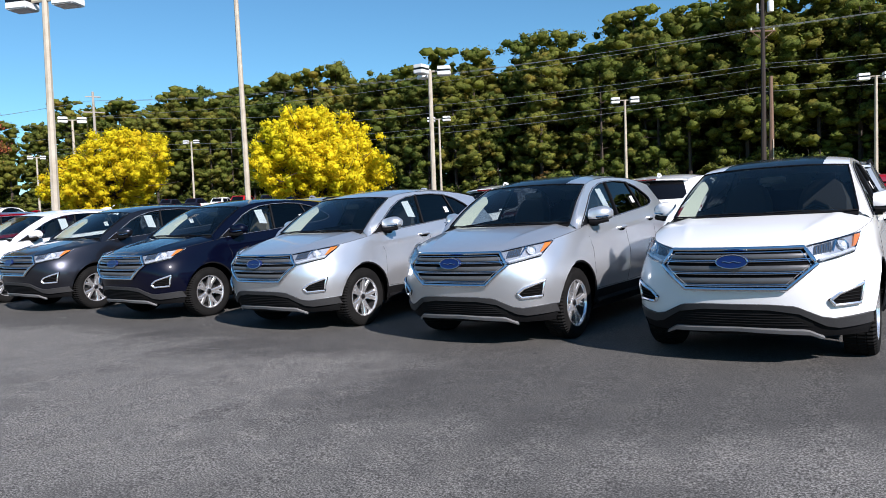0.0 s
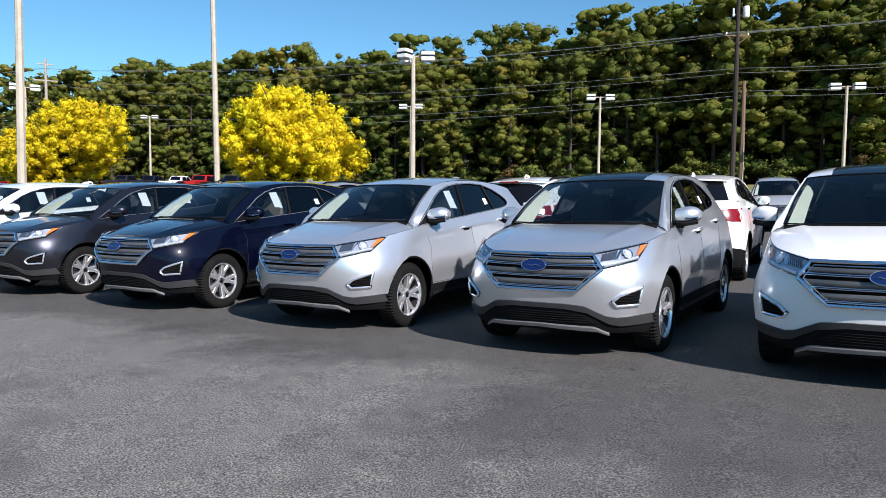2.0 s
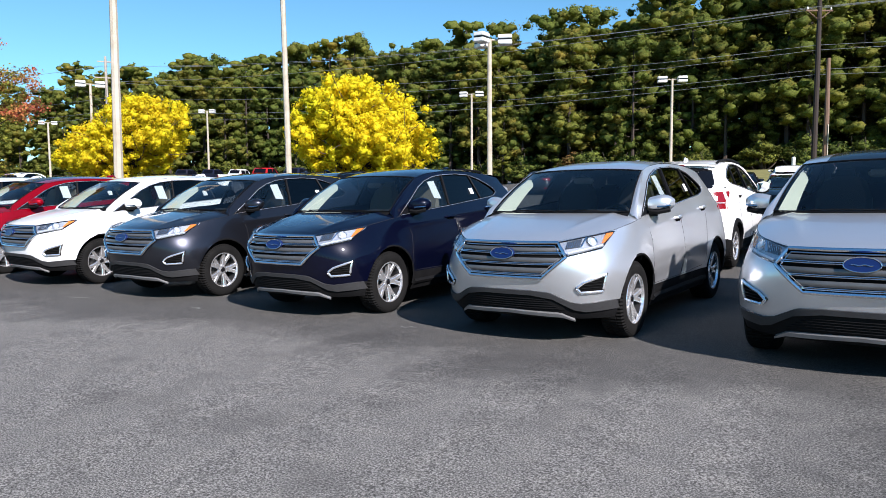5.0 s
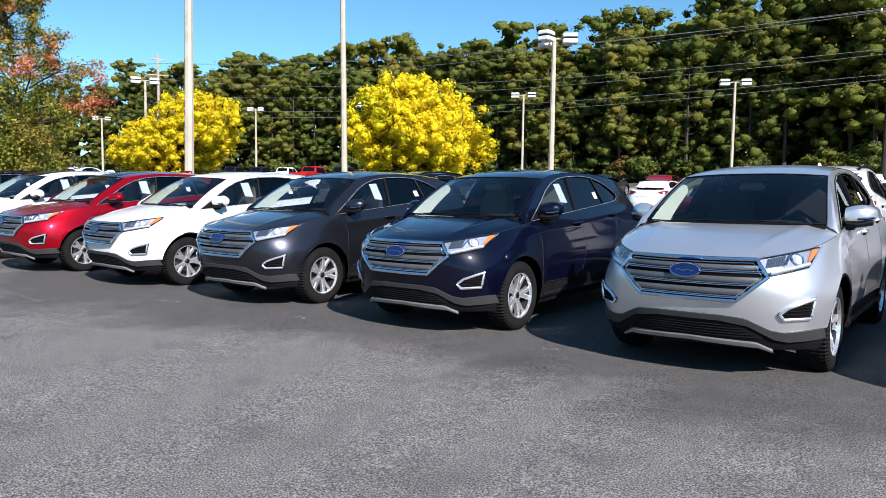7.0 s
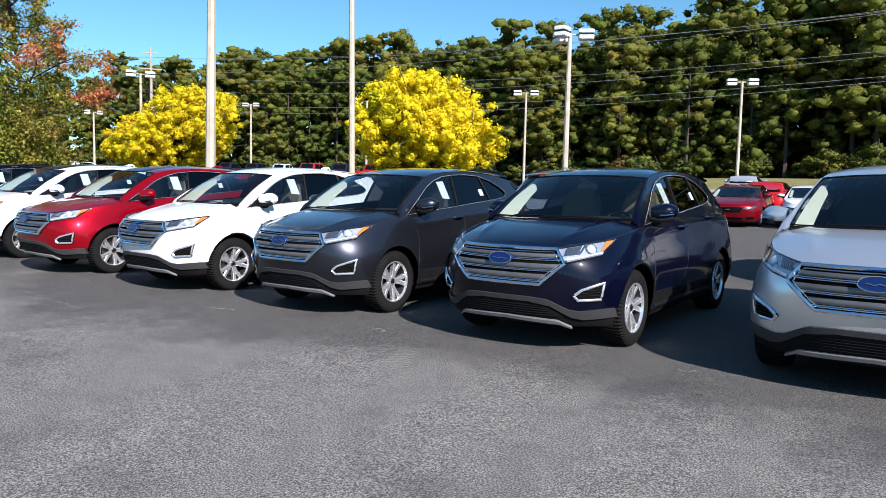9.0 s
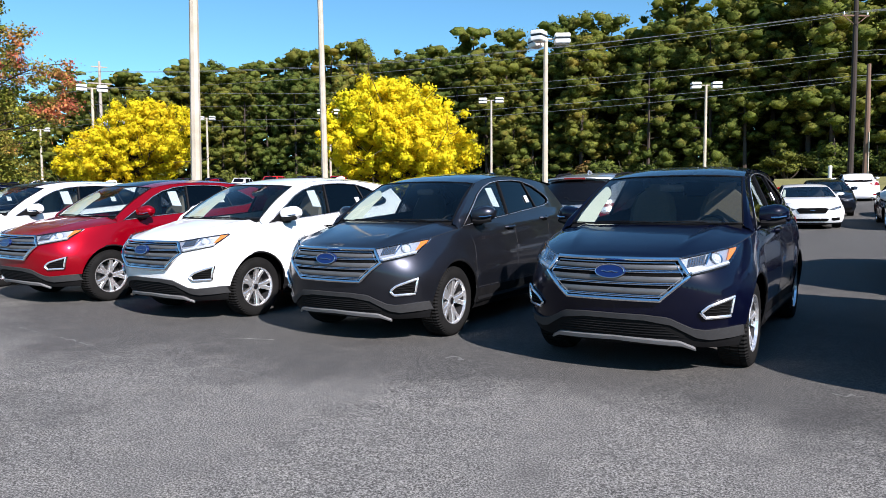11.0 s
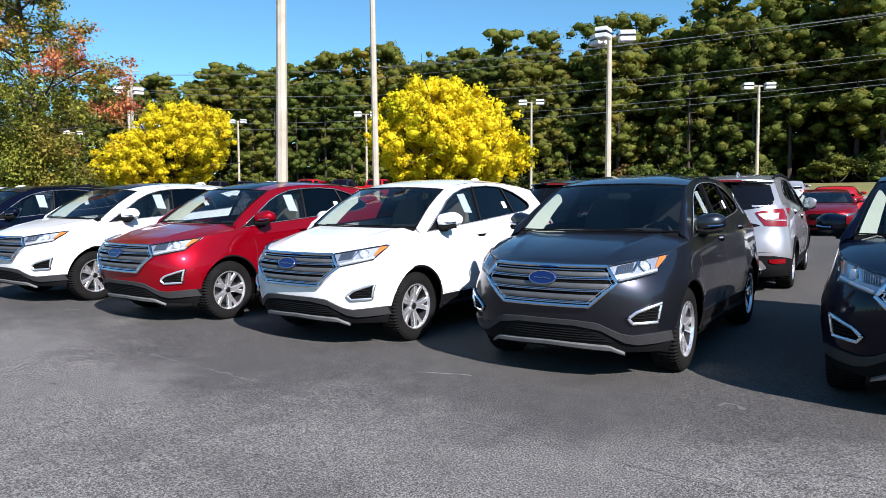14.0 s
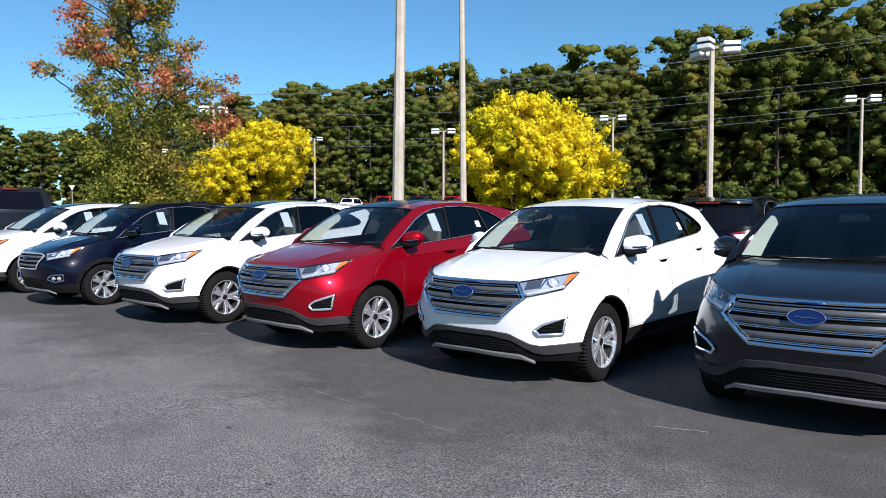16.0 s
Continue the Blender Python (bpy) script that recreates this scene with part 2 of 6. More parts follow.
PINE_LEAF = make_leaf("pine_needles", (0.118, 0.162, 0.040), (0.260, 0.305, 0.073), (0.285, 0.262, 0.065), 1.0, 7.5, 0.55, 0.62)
YELLOW_LEAF = make_leaf("yellow_leaves", (0.74, 0.62, 0.012), (0.90, 0.78, 0.018), (0.66, 0.63, 0.014), 0.2, 13.0, 0.85, 0.5, 0.1)
GOLD_LEAF = make_leaf("golden_leaves", (0.74, 0.61, 0.012), (0.88, 0.74, 0.018), (0.78, 0.58, 0.016), 0.2, 10.0, 0.85, 0.5, 0.1)
RED_LEAF = make_leaf("autumn_leaves", (0.15, 0.20, 0.030), (0.50, 0.47, 0.085), (0.52, 0.34, 0.09), 0.6, 16.0, 0.75, 0.45, 0.15)


def redden(m):
    """The maple turns from its outer twigs inwards: red tips, orange, then green."""
    b = surface(m)
    old = b.inputs["Base Color"].links[0].from_socket
    sep, flat = node(m, "ShaderNodeSeparateXYZ"), node(m, "ShaderNodeMath")
    wire(m, coords(m), sep.inputs[0])
    joinxy = node(m, "ShaderNodeCombineXYZ")
    wire(m, sep.outputs[0], joinxy.inputs[0])
    wire(m, sep.outputs[1], joinxy.inputs[1])
    far = node(m, "ShaderNodeVectorMath")
    far.operation = 'LENGTH'
    wire(m, joinxy.outputs[0], far.inputs[0])
    high = node(m, "ShaderNodeMath")
    high.operation = 'MULTIPLY_ADD'
    high.inputs[1].default_value = 0.055
    wire(m, sep.outputs[2], high.inputs[0])
    scaled = node(m, "ShaderNodeMath")
    scaled.operation = 'MULTIPLY_ADD'
    scaled.inputs[1].default_value, scaled.inputs[2].default_value = 0.22, -0.42
    wire(m, far.outputs["Value"], scaled.inputs[0])
    wire(m, scaled.outputs[0], high.inputs[2])
    flat.operation = 'ADD'
    wire(m, high.outputs[0], flat.inputs[0])
    wire(m, noise_tex(m, 0.9, 3), flat.inputs[1])
    g = node(m, "ShaderNodeNewGeometry")
    hue = ramp(m, g.outputs["Random Per Island"], [(0.0, (0.58, 0.11, 0.09)), (0.5, (0.68, 0.22, 0.10)), (1.0, (0.72, 0.38, 0.12))])
    c = mixed(m, ramp(m, flat.outputs[0], [(0.79, (0,) * 3), (0.98, (1,) * 3)]), old, hue)
    for n in m.node_tree.nodes:
        if n.type in ('BSDF_PRINCIPLED', 'BSDF_TRANSLUCENT'):
            wire(m, c, n.inputs[0])


redden(RED_LEAF)
SHRUB_LEAF = make_leaf("shrub_leaves", (0.040, 0.065, 0.013), (0.17, 0.20, 0.04))
RUST_LEAF = make_leaf("russet_leaves", (0.08, 0.06, 0.02), (0.30, 0.17, 0.07), (0.05, 0.07, 0.015))
GRASS = grain(material("grass", rough=0.9), 1.6, (0.09, 0.09, 0.02), (0.26, 0.23, 0.07), 0.05, 0.9)
CONCRETE = grain(material("concrete", rough=0.85), 2, (0.3, 0.29, 0.27), (0.42, 0.41, 0.38), 0.08, 0.3)
PALE_CRACK = grain(material("weathered_crack", rough=0.8), 6, (0.17, 0.165, 0.15), (0.30, 0.29, 0.27), 0.08, 0.3)
CRACK = grain(material("sealed_crack", rough=0.8), 6, (0.095, 0.093, 0.088), (0.165, 0.16, 0.15), 0.08, 0.3)


# ---- mesh helpers ----
def mesh_of(name, verts, faces, smooth=True):
    me = bpy.data.meshes.new(name)
    me.from_pydata([tuple(float(c) for c in v) for v in verts], [], faces)
    bm = bmesh.new()
    bm.from_mesh(me)
    bmesh.ops.recalc_face_normals(bm, faces=bm.faces)
    bm.to_mesh(me)
    bm.free()
    if smooth:
        for p in me.polygons:
            p.use_smooth = True
        me.set_sharp_from_angle(angle=radians(38))
    return me


def part(name, geo, mat, parent, label="", smooth=True):
    """Links (verts, faces) as one mesh object under a thing or a part."""
    ob = new(name, mesh_of(name, *geo, smooth))
    ob.data.materials.append(mat)
    ob.parent = parent
    if label:
        ob["label"] = label
    return ob


def thing(name, label, category, group="", kind="", at=None):
    ob = new(name)
    ob.empty_display_size = 0.2
    tagged(ob, label, category, group, kind)
    if at is not None:
        ob.matrix_world = at
    return ob


def join(*geos):
    verts, faces = [], []
    for v, f in geos:
        k = len(verts)
        verts += [tuple(p) for p in v]
        faces += [tuple(i + k for i in q) for q in f]
    return verts, faces


def moved(geo, m):
    return [tuple(m @ Vector(v)) for v in geo[0]], geo[1]


def grid_faces(n, m, close_u=False):
    """Quads of an n by m sheet of points, row after row."""
    out = []
    for i in range(n if close_u else n - 1):
        for j in range(m - 1):
            a, b = i * m + j, ((i + 1) % n) * m + j
            out.append((a, b, b + 1, a + 1))
    return out


def box(cx, cy, cz, sx, sy, sz, r=0.0):
    """A box with chamfered edges."""
    r = min(r, 0.49 * min(sx, sy, sz))
    if r <= 0:
        v = [(cx + a * sx / 2, cy + b * sy / 2, cz + c * sz / 2) for a in (-1, 1) for b in (-1, 1) for c in (-1, 1)]
        return v, [(0, 1, 3, 2), (4, 6, 7, 5), (0, 4, 5, 1), (2, 3, 7, 6), (0, 2, 6, 4), (1, 5, 7, 3)]
    bm = bmesh.new()
    bmesh.ops.create_cube(bm, size=1)
    bmesh.ops.scale(bm, vec=(sx, sy, sz), verts=bm.verts)
    bmesh.ops.bevel(bm, geom=bm.edges[:], offset=r, segments=2, affect='EDGES')
    bmesh.ops.translate(bm, vec=(cx, cy, cz), verts=bm.verts)
    bm.verts.index_update()
    out = [tuple(v.co) for v in bm.verts], [tuple(v.index for v in f.verts) for f in bm.faces]
    bm.free()
    return out


def tube(path, radius, sides=6, closed=False, flat=1.0):
    """A tube along points; radius may be a list."""
    pts = [Vector(p) for p in path]
    n = len(pts)
    rad = radius if isinstance(radius, (list, tuple)) else [radius] * n
    verts, faces = [], []
    for i, p in enumerate(pts):
        a = pts[(i - 1) % n] if (closed or i > 0) else p
        b = pts[(i + 1) % n] if (closed or i < n - 1) else p
        d = (b - a).normalized()
        ref = Vector((0, 0, 1)) if abs(d.z) < 0.9 else Vector((1, 0, 0))
        s = d.cross(ref).normalized()
        u = s.cross(d).normalized()
        for k in range(sides):
            t = 2 * math.pi * k / sides
            verts.append(p + (s * math.cos(t) * flat + u * math.sin(t)) * rad[i])
    for i in range(n if closed else n - 1):
        for k in range(sides):
            a, b = i * sides + k, i * sides + (k + 1) % sides
            c, d = ((i + 1) % n) * sides + (k + 1) % sides, ((i + 1) % n) * sides + k
            faces.append((a, b, c, d))
    if not closed:
        faces += [tuple(range(sides)), tuple(range((n - 1) * sides, n * sides))]
    return verts, faces


def turned(profile, steps, axis='x'):
    """A closed or open profile of (radius, along) turned round an axis."""
    verts, m = [], len(profile)
    for i in range(steps):
        t = 2 * math.pi * i / steps
        for r, h in profile:
            verts.append((h, r * math.cos(t), r * math.sin(t)) if axis == 'x' else (r * math.cos(t), r * math.sin(t), h))
    return verts, grid_faces(steps, m, True)


def interp(x, pts):
    xs, ys = zip(*pts)
    return float(np.interp(x, xs, ys))


def smooth_interp(x, pts):
    """Monotone-looking smooth curve through points (Catmull-Rom in y)."""
    if x <= pts[0][0]:
        return pts[0][1]
    if x >= pts[-1][0]:
        return pts[-1][1]
    for i in range(len(pts) - 1):
        (x0, y0), (x1, y1) = pts[i], pts[i + 1]
        if x0 <= x <= x1:
            xa, ya = pts[max(i - 1, 0)]
            xb, yb = pts[min(i + 2, len(pts) - 1)]
            m0, m1 = (y1 - ya) / (x1 - xa), (yb - y0) / (xb - x0)
            h = x1 - x0
            t = (x - x0) / h
            return (2 * t**3 - 3 * t**2 + 1) * y0 + (t**3 - 2 * t**2 + t) * h * m0 + (3 * t**2 - 2 * t**3) * y1 + (t**3 - t**2) * h * m1


def step(a, b, t):
    t = min(1, max(0, (t - a) / (b - a)))
    return t * t * (3 - 2 * t)


def ground_z(x, y=0.0):
    """The lot dips a little along the row and climbs towards the wood and to the west."""
    if x > 12:
        z = 0.2134 + 0.0288 * 6 * (1 - math.exp(-(x - 12) / 6))
    elif x < -16:
        z = 0.1126 + 0.0216 * 6 * (1 - math.exp((x + 16) / 6))
    else:
        z = 0.0009 * (x + 4) ** 2 - 0.017
    z -= 0.075 * (1 - step(-16, -11.2, x))
    level = step(-30, -10, x)
    far = smooth_interp(y, [(-50, 0.0), (4.5, 0.0), (7, 0.12), (11, 0.18), (18, 0.36), (26, 0.68), (34, 1.12), (40, 1.5), (47, 2.25), (60, 2.8), (90, 3.2), (130, 4.0)])
    west = 0.025 * min(max(0.0, -x - 16), 130) * min(1.0, max(0.0, (y - 2) / 20))
    far = far * level + min(far, 0.75 + 0.01 * y) * (1 - level) * 0.9
    return z + far + west * 0.6


# ---- the crossover: x across, y from the nose backwards, z up ----
FRONT_HUB, REAR_HUB, HUB_Z, ARCH = 0.96, 3.81, 0.372, 0.438
SIDE = [(0.18, 0.84), (0.26, 0.885), (0.36, 0.915), (0.5, 0.938), (0.62, 0.95), (0.76, 0.948), (0.9, 0.932), (1.0, 0.917), (1.08, 0.904), (1.16, 0.885), (1.25, 0.846), (1.36, 0.797), (1.48, 0.74)]
NOSE = [(0.18, 0.24), (0.26, 0.15), (0.34, 0.10), (0.44, 0.065), (0.54, 0.04), (0.64, 0.02), (0.76, 0.0), (0.86, 0.01), (0.93, 0.045), (0.98, 0.075), (1.05, 0.12), (1.2, 0.25)]
SWEEP = [(0.18, 0.60), (0.4, 0.66), (0.65, 0.74), (0.8, 0.90), (0.95, 1.08), (1.05, 1.18)]
TAIL = [(0.2, 4.66), (0.36, 4.76), (0.6, 4.775), (0.8, 4.75), (0.95, 4.71), (1.1, 4.68), (1.3, 4.60)]
BELT = [(0.0, 0.962), (0.12, 0.958), (0.3, 0.99), (0.45, 1.02), (0.65, 1.056), (0.81, 1.085), (1.19, 1.146), (1.5, 1.168), (2.3, 1.222), (3.2, 1.298), (3.6, 1.325), (3.9, 1.330), (4.1, 1.318), (4.3, 1.30), (4.8, 1.30)]
POWER = 2.5


def half_width(y, z):
    w = smooth_interp(z, SIDE)
    if y > 3.3:
        w *= 1 - 0.045 * ((y - 3.3) / 1.45) ** 2
    if 1.4 < y < 3.4:
        w -= 0.022 * math.exp(-((z - 0.5) / 0.13) ** 2) * math.sin(math.pi * (y - 1.4) / 2.0) ** 0.5
    if 1.1 < y < 4.2:
        # the crease that climbs through the door handles
        w += 0.013 * math.exp(-abs(z - 1.03 - 0.078 * (y - 1.34)) / 0.035) * step(1.1, 1.6, y) * (1 - step(3.7, 4.2, y))
    for hub in (FRONT_HUB, REAR_HUB):
        r = math.hypot(y - hub, z - HUB_Z)
        w += 0.014 * math.exp(-((r - ARCH) / 0.07) ** 2)
    return w


def front_y(x, z):
    w = smooth_interp(z, SIDE) + 0.004
    q = min(abs(x) / w, 0.999)
    return smooth_interp(z, NOSE) + smooth_interp(z, SWEEP) * (1 - (1 - q**POWER) ** (1 / POWER))


def rear_y(x, z):
    w = half_width(4.5, z)
    q = min(abs(x) / w, 0.999)
    return smooth_interp(z, TAIL) - 0.55 * (1 - (1 - q**2.8) ** (1 / 2.8))


def on_front(x, z, off=0.0):
    e = 0.004
    gx = (front_y(x + e, z) - front_y(x - e, z)) / (2 * e)
    gz = (front_y(x, z + e) - front_y(x, z - e)) / (2 * e)
    n = Vector((gx, -1, gz)).normalized()
    return Vector((x, front_y(x, z), z)) + n * off


def on_rear(x, z, off=0.0):
    e = 0.004
    gx = (rear_y(x + e, z) - rear_y(x - e, z)) / (2 * e)
    gz = (rear_y(x, z + e) - rear_y(x, z - e)) / (2 * e)
    n = Vector((-gx, 1, -gz)).normalized()
    return Vector((x, rear_y(x, z), z)) + n * off


def on_side(y, z, off=0.0):
    return Vector((half_width(y, z) + off, y, z))


def band(upper, lower, nx, nz, off, thick, on=on_front):
    """A solid plate on the skin between two lines of (x, z) that share their ends in x."""
    xs = np.linspace(upper[0][0], upper[-1][0], nx)
    for q in upper[1:-1] + lower[1:-1]:
        xs[np.argmin(abs(xs - q[0]))] = q[0]
    xs = np.unique(xs)
    nx = len(xs)
    outer, inner = [], []
    for x in xs:
        a, b = interp(x, upper), interp(x, lower)
        for j in range(nz):
            z = b + (a - b) * j / (nz - 1)
            outer.append(on(x, z, off))
            inner.append(on(x, z, off - thick))
    k = len(outer)
    f = grid_faces(nx, nz)
    rim = [i * nz for i in range(nx)] + [(nx - 1) * nz + j for j in range(1, nz)] + [i * nz + nz - 1 for i in range(nx - 2, -1, -1)] + [j for j in range(nz - 2, 0, -1)]
    faces = f + [tuple(i + k for i in q) for q in f]
    for i in range(len(rim)):
        a, b = rim[i], rim[(i + 1) % len(rim)]
        faces.append((a, b, b + k, a + k))
    return outer + inner, faces


def outline(points, off, steps=5, on=on_front, closed=True):
    """A closed line on the skin through corners of (x, z)."""
    out = []
    n = len(points)
    for i in range(n if closed else n - 1):
        (x0, z0), (x1, z1) = points[i], points[(i + 1) % n]
        for k in range(steps):
            t = k / steps
            out.append(on(x0 + (x1 - x0) * t, z0 + (z1 - z0) * t, off))
    if not closed:
        out.append(on(*points[-1], off))
    return out


def mirrored(geo):
    return [(-v[0], v[1], v[2]) for v in geo[0]], [tuple(reversed(f)) for f in geo[1]]


def clad_z(x, y):
    """Top of the unpainted lower cladding."""
    if y < 0.75:
        return interp(abs(x), [(0, 0.522), (0.43, 0.505), (0.60, 0.42), (0.68, 0.405), (0.92, 0.432)])
    if y < 1.4:
        return interp(y, [(0.75, 0.432), (1.25, 0.45), (1.4, 0.455)])
    if y > 4.0:
        return interp(y, [(4.0, 0.46), (4.3, 0.53), (4.8, 0.62)])
    return 0.455


def skin():
    """The shell below belt and bonnet as (rows of points for the painted part, rows for the cladding)."""
    stations = [('f', radians(90) * (i / 30) ** 0.9) for i in range(30)]
    stations += [('s', i / 74) for i in range(75)]
    stations += [('r', radians(90) * i / 16) for i in range(15, -1, -1)]

    def at(st, z):
        kind, t = st
        n, d = smooth_interp(z, NOSE), smooth_interp(z, SWEEP)
        if kind == 'f':
            w = smooth_interp(z, SIDE)
            y = n + d * (1 - math.cos(t) ** (2 / POWER))
            w += half_width(y, z) - smooth_interp(z, SIDE)
            return Vector((w * math.sin(t) ** (2 / POWER), y, z))
        end = smooth_interp(z, TAIL) - 0.55
        if kind == 's':
            y = n + d + (end - n - d) * t
            return Vector((half_width(y, z), y, z))
        y = end + 0.55 * math.cos(t) ** (2 / 2.8) if t < radians(89.9) else end
        return Vector((half_width(end, z) * math.sin(t) ** (2 / 2.8), end + 0.55 * math.cos(t) ** (2 / 2.8), z))

    paint, clad, top = [], [], []
    for st in stations:
        ref = at(st, 0.7)
        cz = clad_z(ref.x, ref.y)
        bz = 0.235 if 0.8 < ref.y < 4.0 else 0.26
        hi = at(st, 1.0)
        tz = interp(hi.y, BELT)
        if st[0] == 'r':
            tz = 1.0
        for _ in range(3):
            tz = interp(at(st, tz).y, BELT) if st[0] != 'r' else 1.30
        clad.append([at(st, bz + (cz - bz) * j / 7) for j in range(8)])
        paint.append([at(st, cz + (tz - cz) * j / 22) for j in range(23)])
        top.append(paint[-1][-1])
    return paint, clad, top


def with_arches(rows):
    """The sheet with the wheel openings cut to round edges; both halves."""
    n, m = len(rows), len(rows[0])
    pts = [p.copy() for r in rows for p in r]
    hubs = [Vector((FRONT_HUB, HUB_Z)), Vector((REAR_HUB, HUB_Z))]

    def inside(p):
        return any((Vector((p.y, p.z)) - h).length < ARCH and p.x > 0.5 for h in hubs)

    gone = [inside(p) for p in pts]
    keep = [f for f in grid_faces(n, m) if not all(gone[i] for i in f)]
    for i in {i for f in keep for i in f if gone[i]}:
        p = pts[i]
        for h in hubs:
            d = Vector((p.y, p.z)) - h
            if d.length < ARCH:
                q = h + d.normalized() * ARCH
                pts[i] = Vector((half_width(q.x, q.y) if p.y > 0.7 else p.x, q.x, q.y))
    half = pts, keep
    return join(half, mirrored(half))


def wheel_parts(car, x_side, y):
    """A tyre and a five-times-twin-spoked rim on a hub."""
    hub = part("wheel", turned([(0.0, -0.16), (0.19, -0.16), (0.23, -0.06), (0.235, 0.0), (0.0, 0.0)], 20), DARK_METAL, car)
    hub.matrix_local = pose(x_side * 0.755, y, HUB_Z, 0, 0, 0 if x_side > 0 else 180)
    prof = [(0.235, -0.11), (0.30, -0.122), (0.345, -0.118), (0.365, -0.098), (0.372, -0.06), (0.373, -0.022), (0.366, -0.02), (0.366, -0.012), (0.373, -0.01),
            (0.373, 0.045), (0.366, 0.047), (0.366, 0.055), (0.372, 0.057), (0.366, 0.098), (0.345, 0.118), (0.30, 0.124), (0.262, 0.118), (0.236, 0.108)]
    part("tyre", turned([(r, h + 0.045) for r, h in prof], 40), RUBBER, hub)
    part("rim_barrel", turned([(0.236, -0.06), (0.238, 0.13), (0.226, 0.13), (0.215, -0.06)], 32), DARK_METAL, hub)
    rim = [turned([(0.234, 0.13), (0.246, 0.153), (0.242, 0.162), (0.232, 0.160), (0.224, 0.135)], 40)]
    for k in range(5):
        for s in (-1, 1):
            a0, a1 = 2 * math.pi * k / 5 + s * 0.12, 2 * math.pi * k / 5 + s * 0.225
            rows = []
            for t in (0.0, 0.3, 0.65, 1.0):
                r = 0.045 + (0.228 - 0.045) * t
                a = a0 + (a1 - a0) * t - s * 0.05 * (1 - t)
                w = 0.022 + 0.003 * (1 - t) + 0.004 * t * t
                face = 0.118 + 0.022 * t
                c, e = Vector((0, math.cos(a), math.sin(a))), Vector((0, -math.sin(a), math.cos(a)))
                rows.append([c * r + e * u + Vector((h, 0, 0)) for u, h in ((-w, face - 0.05), (-w, face - 0.006), (-w * 0.7, face), (w * 0.7, face), (w, face - 0.006), (w, face - 0.05))])
            rim.append(([p for q in rows for p in q], grid_faces(4, 6)))
    part("rim", join(*rim), ALLOY, hub, "bright twin-spoke alloy rim")
    part("brake_disc", turned([(0.06, 0.03), (0.16, 0.03), (0.16, 0.045), (0.06, 0.045)], 28), DARK_METAL, hub)
    part("hub_cap", turned([(0.0, 0.135), (0.026, 0.134), (0.034, 0.128), (0.036, 0.09)], 20), BLACK, hub)
    part("hub_ring", turned([(0.036, 0.09), (0.037, 0.126), (0.058, 0.122), (0.07, 0.10), (0.07, 0.08)], 24), ALLOY, hub)
    return hub


RAIL = [(1.85, 1.632), (2.0, 1.668), (2.15, 1.690), (2.45, 1.716), (2.8, 1.728), (3.2, 1.722), (3.6, 1.695), (3.85, 1.668), (4.02, 1.646)]
CORNER = [(4.02, 1.646), (4.07, 1.58), (4.14, 1.50), (4.22, 1.41), (4.32, 1.29)]


def house_x(y, z):
    """Half width of the glasshouse."""
    t = (z - 1.16) / 0.48
    x = 0.883 - 0.20 * t - 0.02 * t * t if t > 0 else 0.883 - 0.09 * t
    if y > 3.2:
        r = (y - 3.2) / 1.3
        x -= (0.045 + 0.05 * max(t, 0)) * r * r
    return x


def filled(loops, to3d):
    """A sheet bounded by loops of (y, z), holes included, laid on a surface."""
    bm = bmesh.new()
    edges = []
    for loop in loops:
        vs = [bm.verts.new((p[0], p[1], 0)) for p in loop]
        edges += [bm.edges.new((vs[i], vs[(i + 1) % len(vs)])) for i in range(len(vs))]
    bmesh.ops.triangle_fill(bm, use_beauty=True, edges=edges)
    bmesh.ops.subdivide_edges(bm, edges=[e for e in bm.edges if e.calc_length() > 0.16], cuts=2, use_grid_fill=False)
    bmesh.ops.triangulate(bm, faces=bm.faces)
    bm.verts.index_update()
    out = [to3d(v.co.x, v.co.y) for v in bm.verts], [tuple(v.index for v in f.verts) for f in bm.faces]
    bm.free()
    return out


def dense(loop, step=0.06):
    out = []
    for i in range(len(loop)):
        a, b = Vector(loop[i]), Vector(loop[(i + 1) % len(loop)])
        n = max(1, int((b - a).length / step))
        out += [tuple(a + (b - a) * k / n) for k in range(n)]
    return out


def screen_base(f):
    return Vector((f * 0.785, 0.98 + 0.15 * f * f, 1.203 + 0.006 * f * f))


def screen_top(f):
    return Vector((f * 0.655, 1.82 - 0.13 * (1 - abs(f) ** 2.6), 1.630 + 0.024 * (1 - abs(f) ** 2.8)))


def screen_at(f, t, off=0.0):
    p = screen_base(f).lerp(screen_top(f), t)
    return p + Vector((0, -0.55, 0.83)) * (0.03 * math.sin(math.pi * t) + off)


def loft(sections, upright=False):
    """Closed sections of equal point count joined, with caps. upright: they are stacked upwards, not backwards."""
    n = len(sections[0])
    if upright:
        sections = [[(x, z, y) for x, y, z in s] for s in sections]
    v = [p for s in sections for p in s]
    f = [(i * n + k, i * n + (k + 1) % n, (i + 1) * n + (k + 1) % n, (i + 1) * n + k) for i in range(len(sections) - 1) for k in range(n)]
    return v, f + [tuple(range(n)), tuple(range((len(sections) - 1) * n, len(sections) * n))]


def slab(y, half, z0, z1, r=0.06):
    return [(half - r, y, z0), (half, y, z0 + r), (half, y, z1 - r), (half - r, y, z1), (-half + r, y, z1), (-half, y, z1 - r), (-half, y, z0 + r), (-half + r, y, z0)]


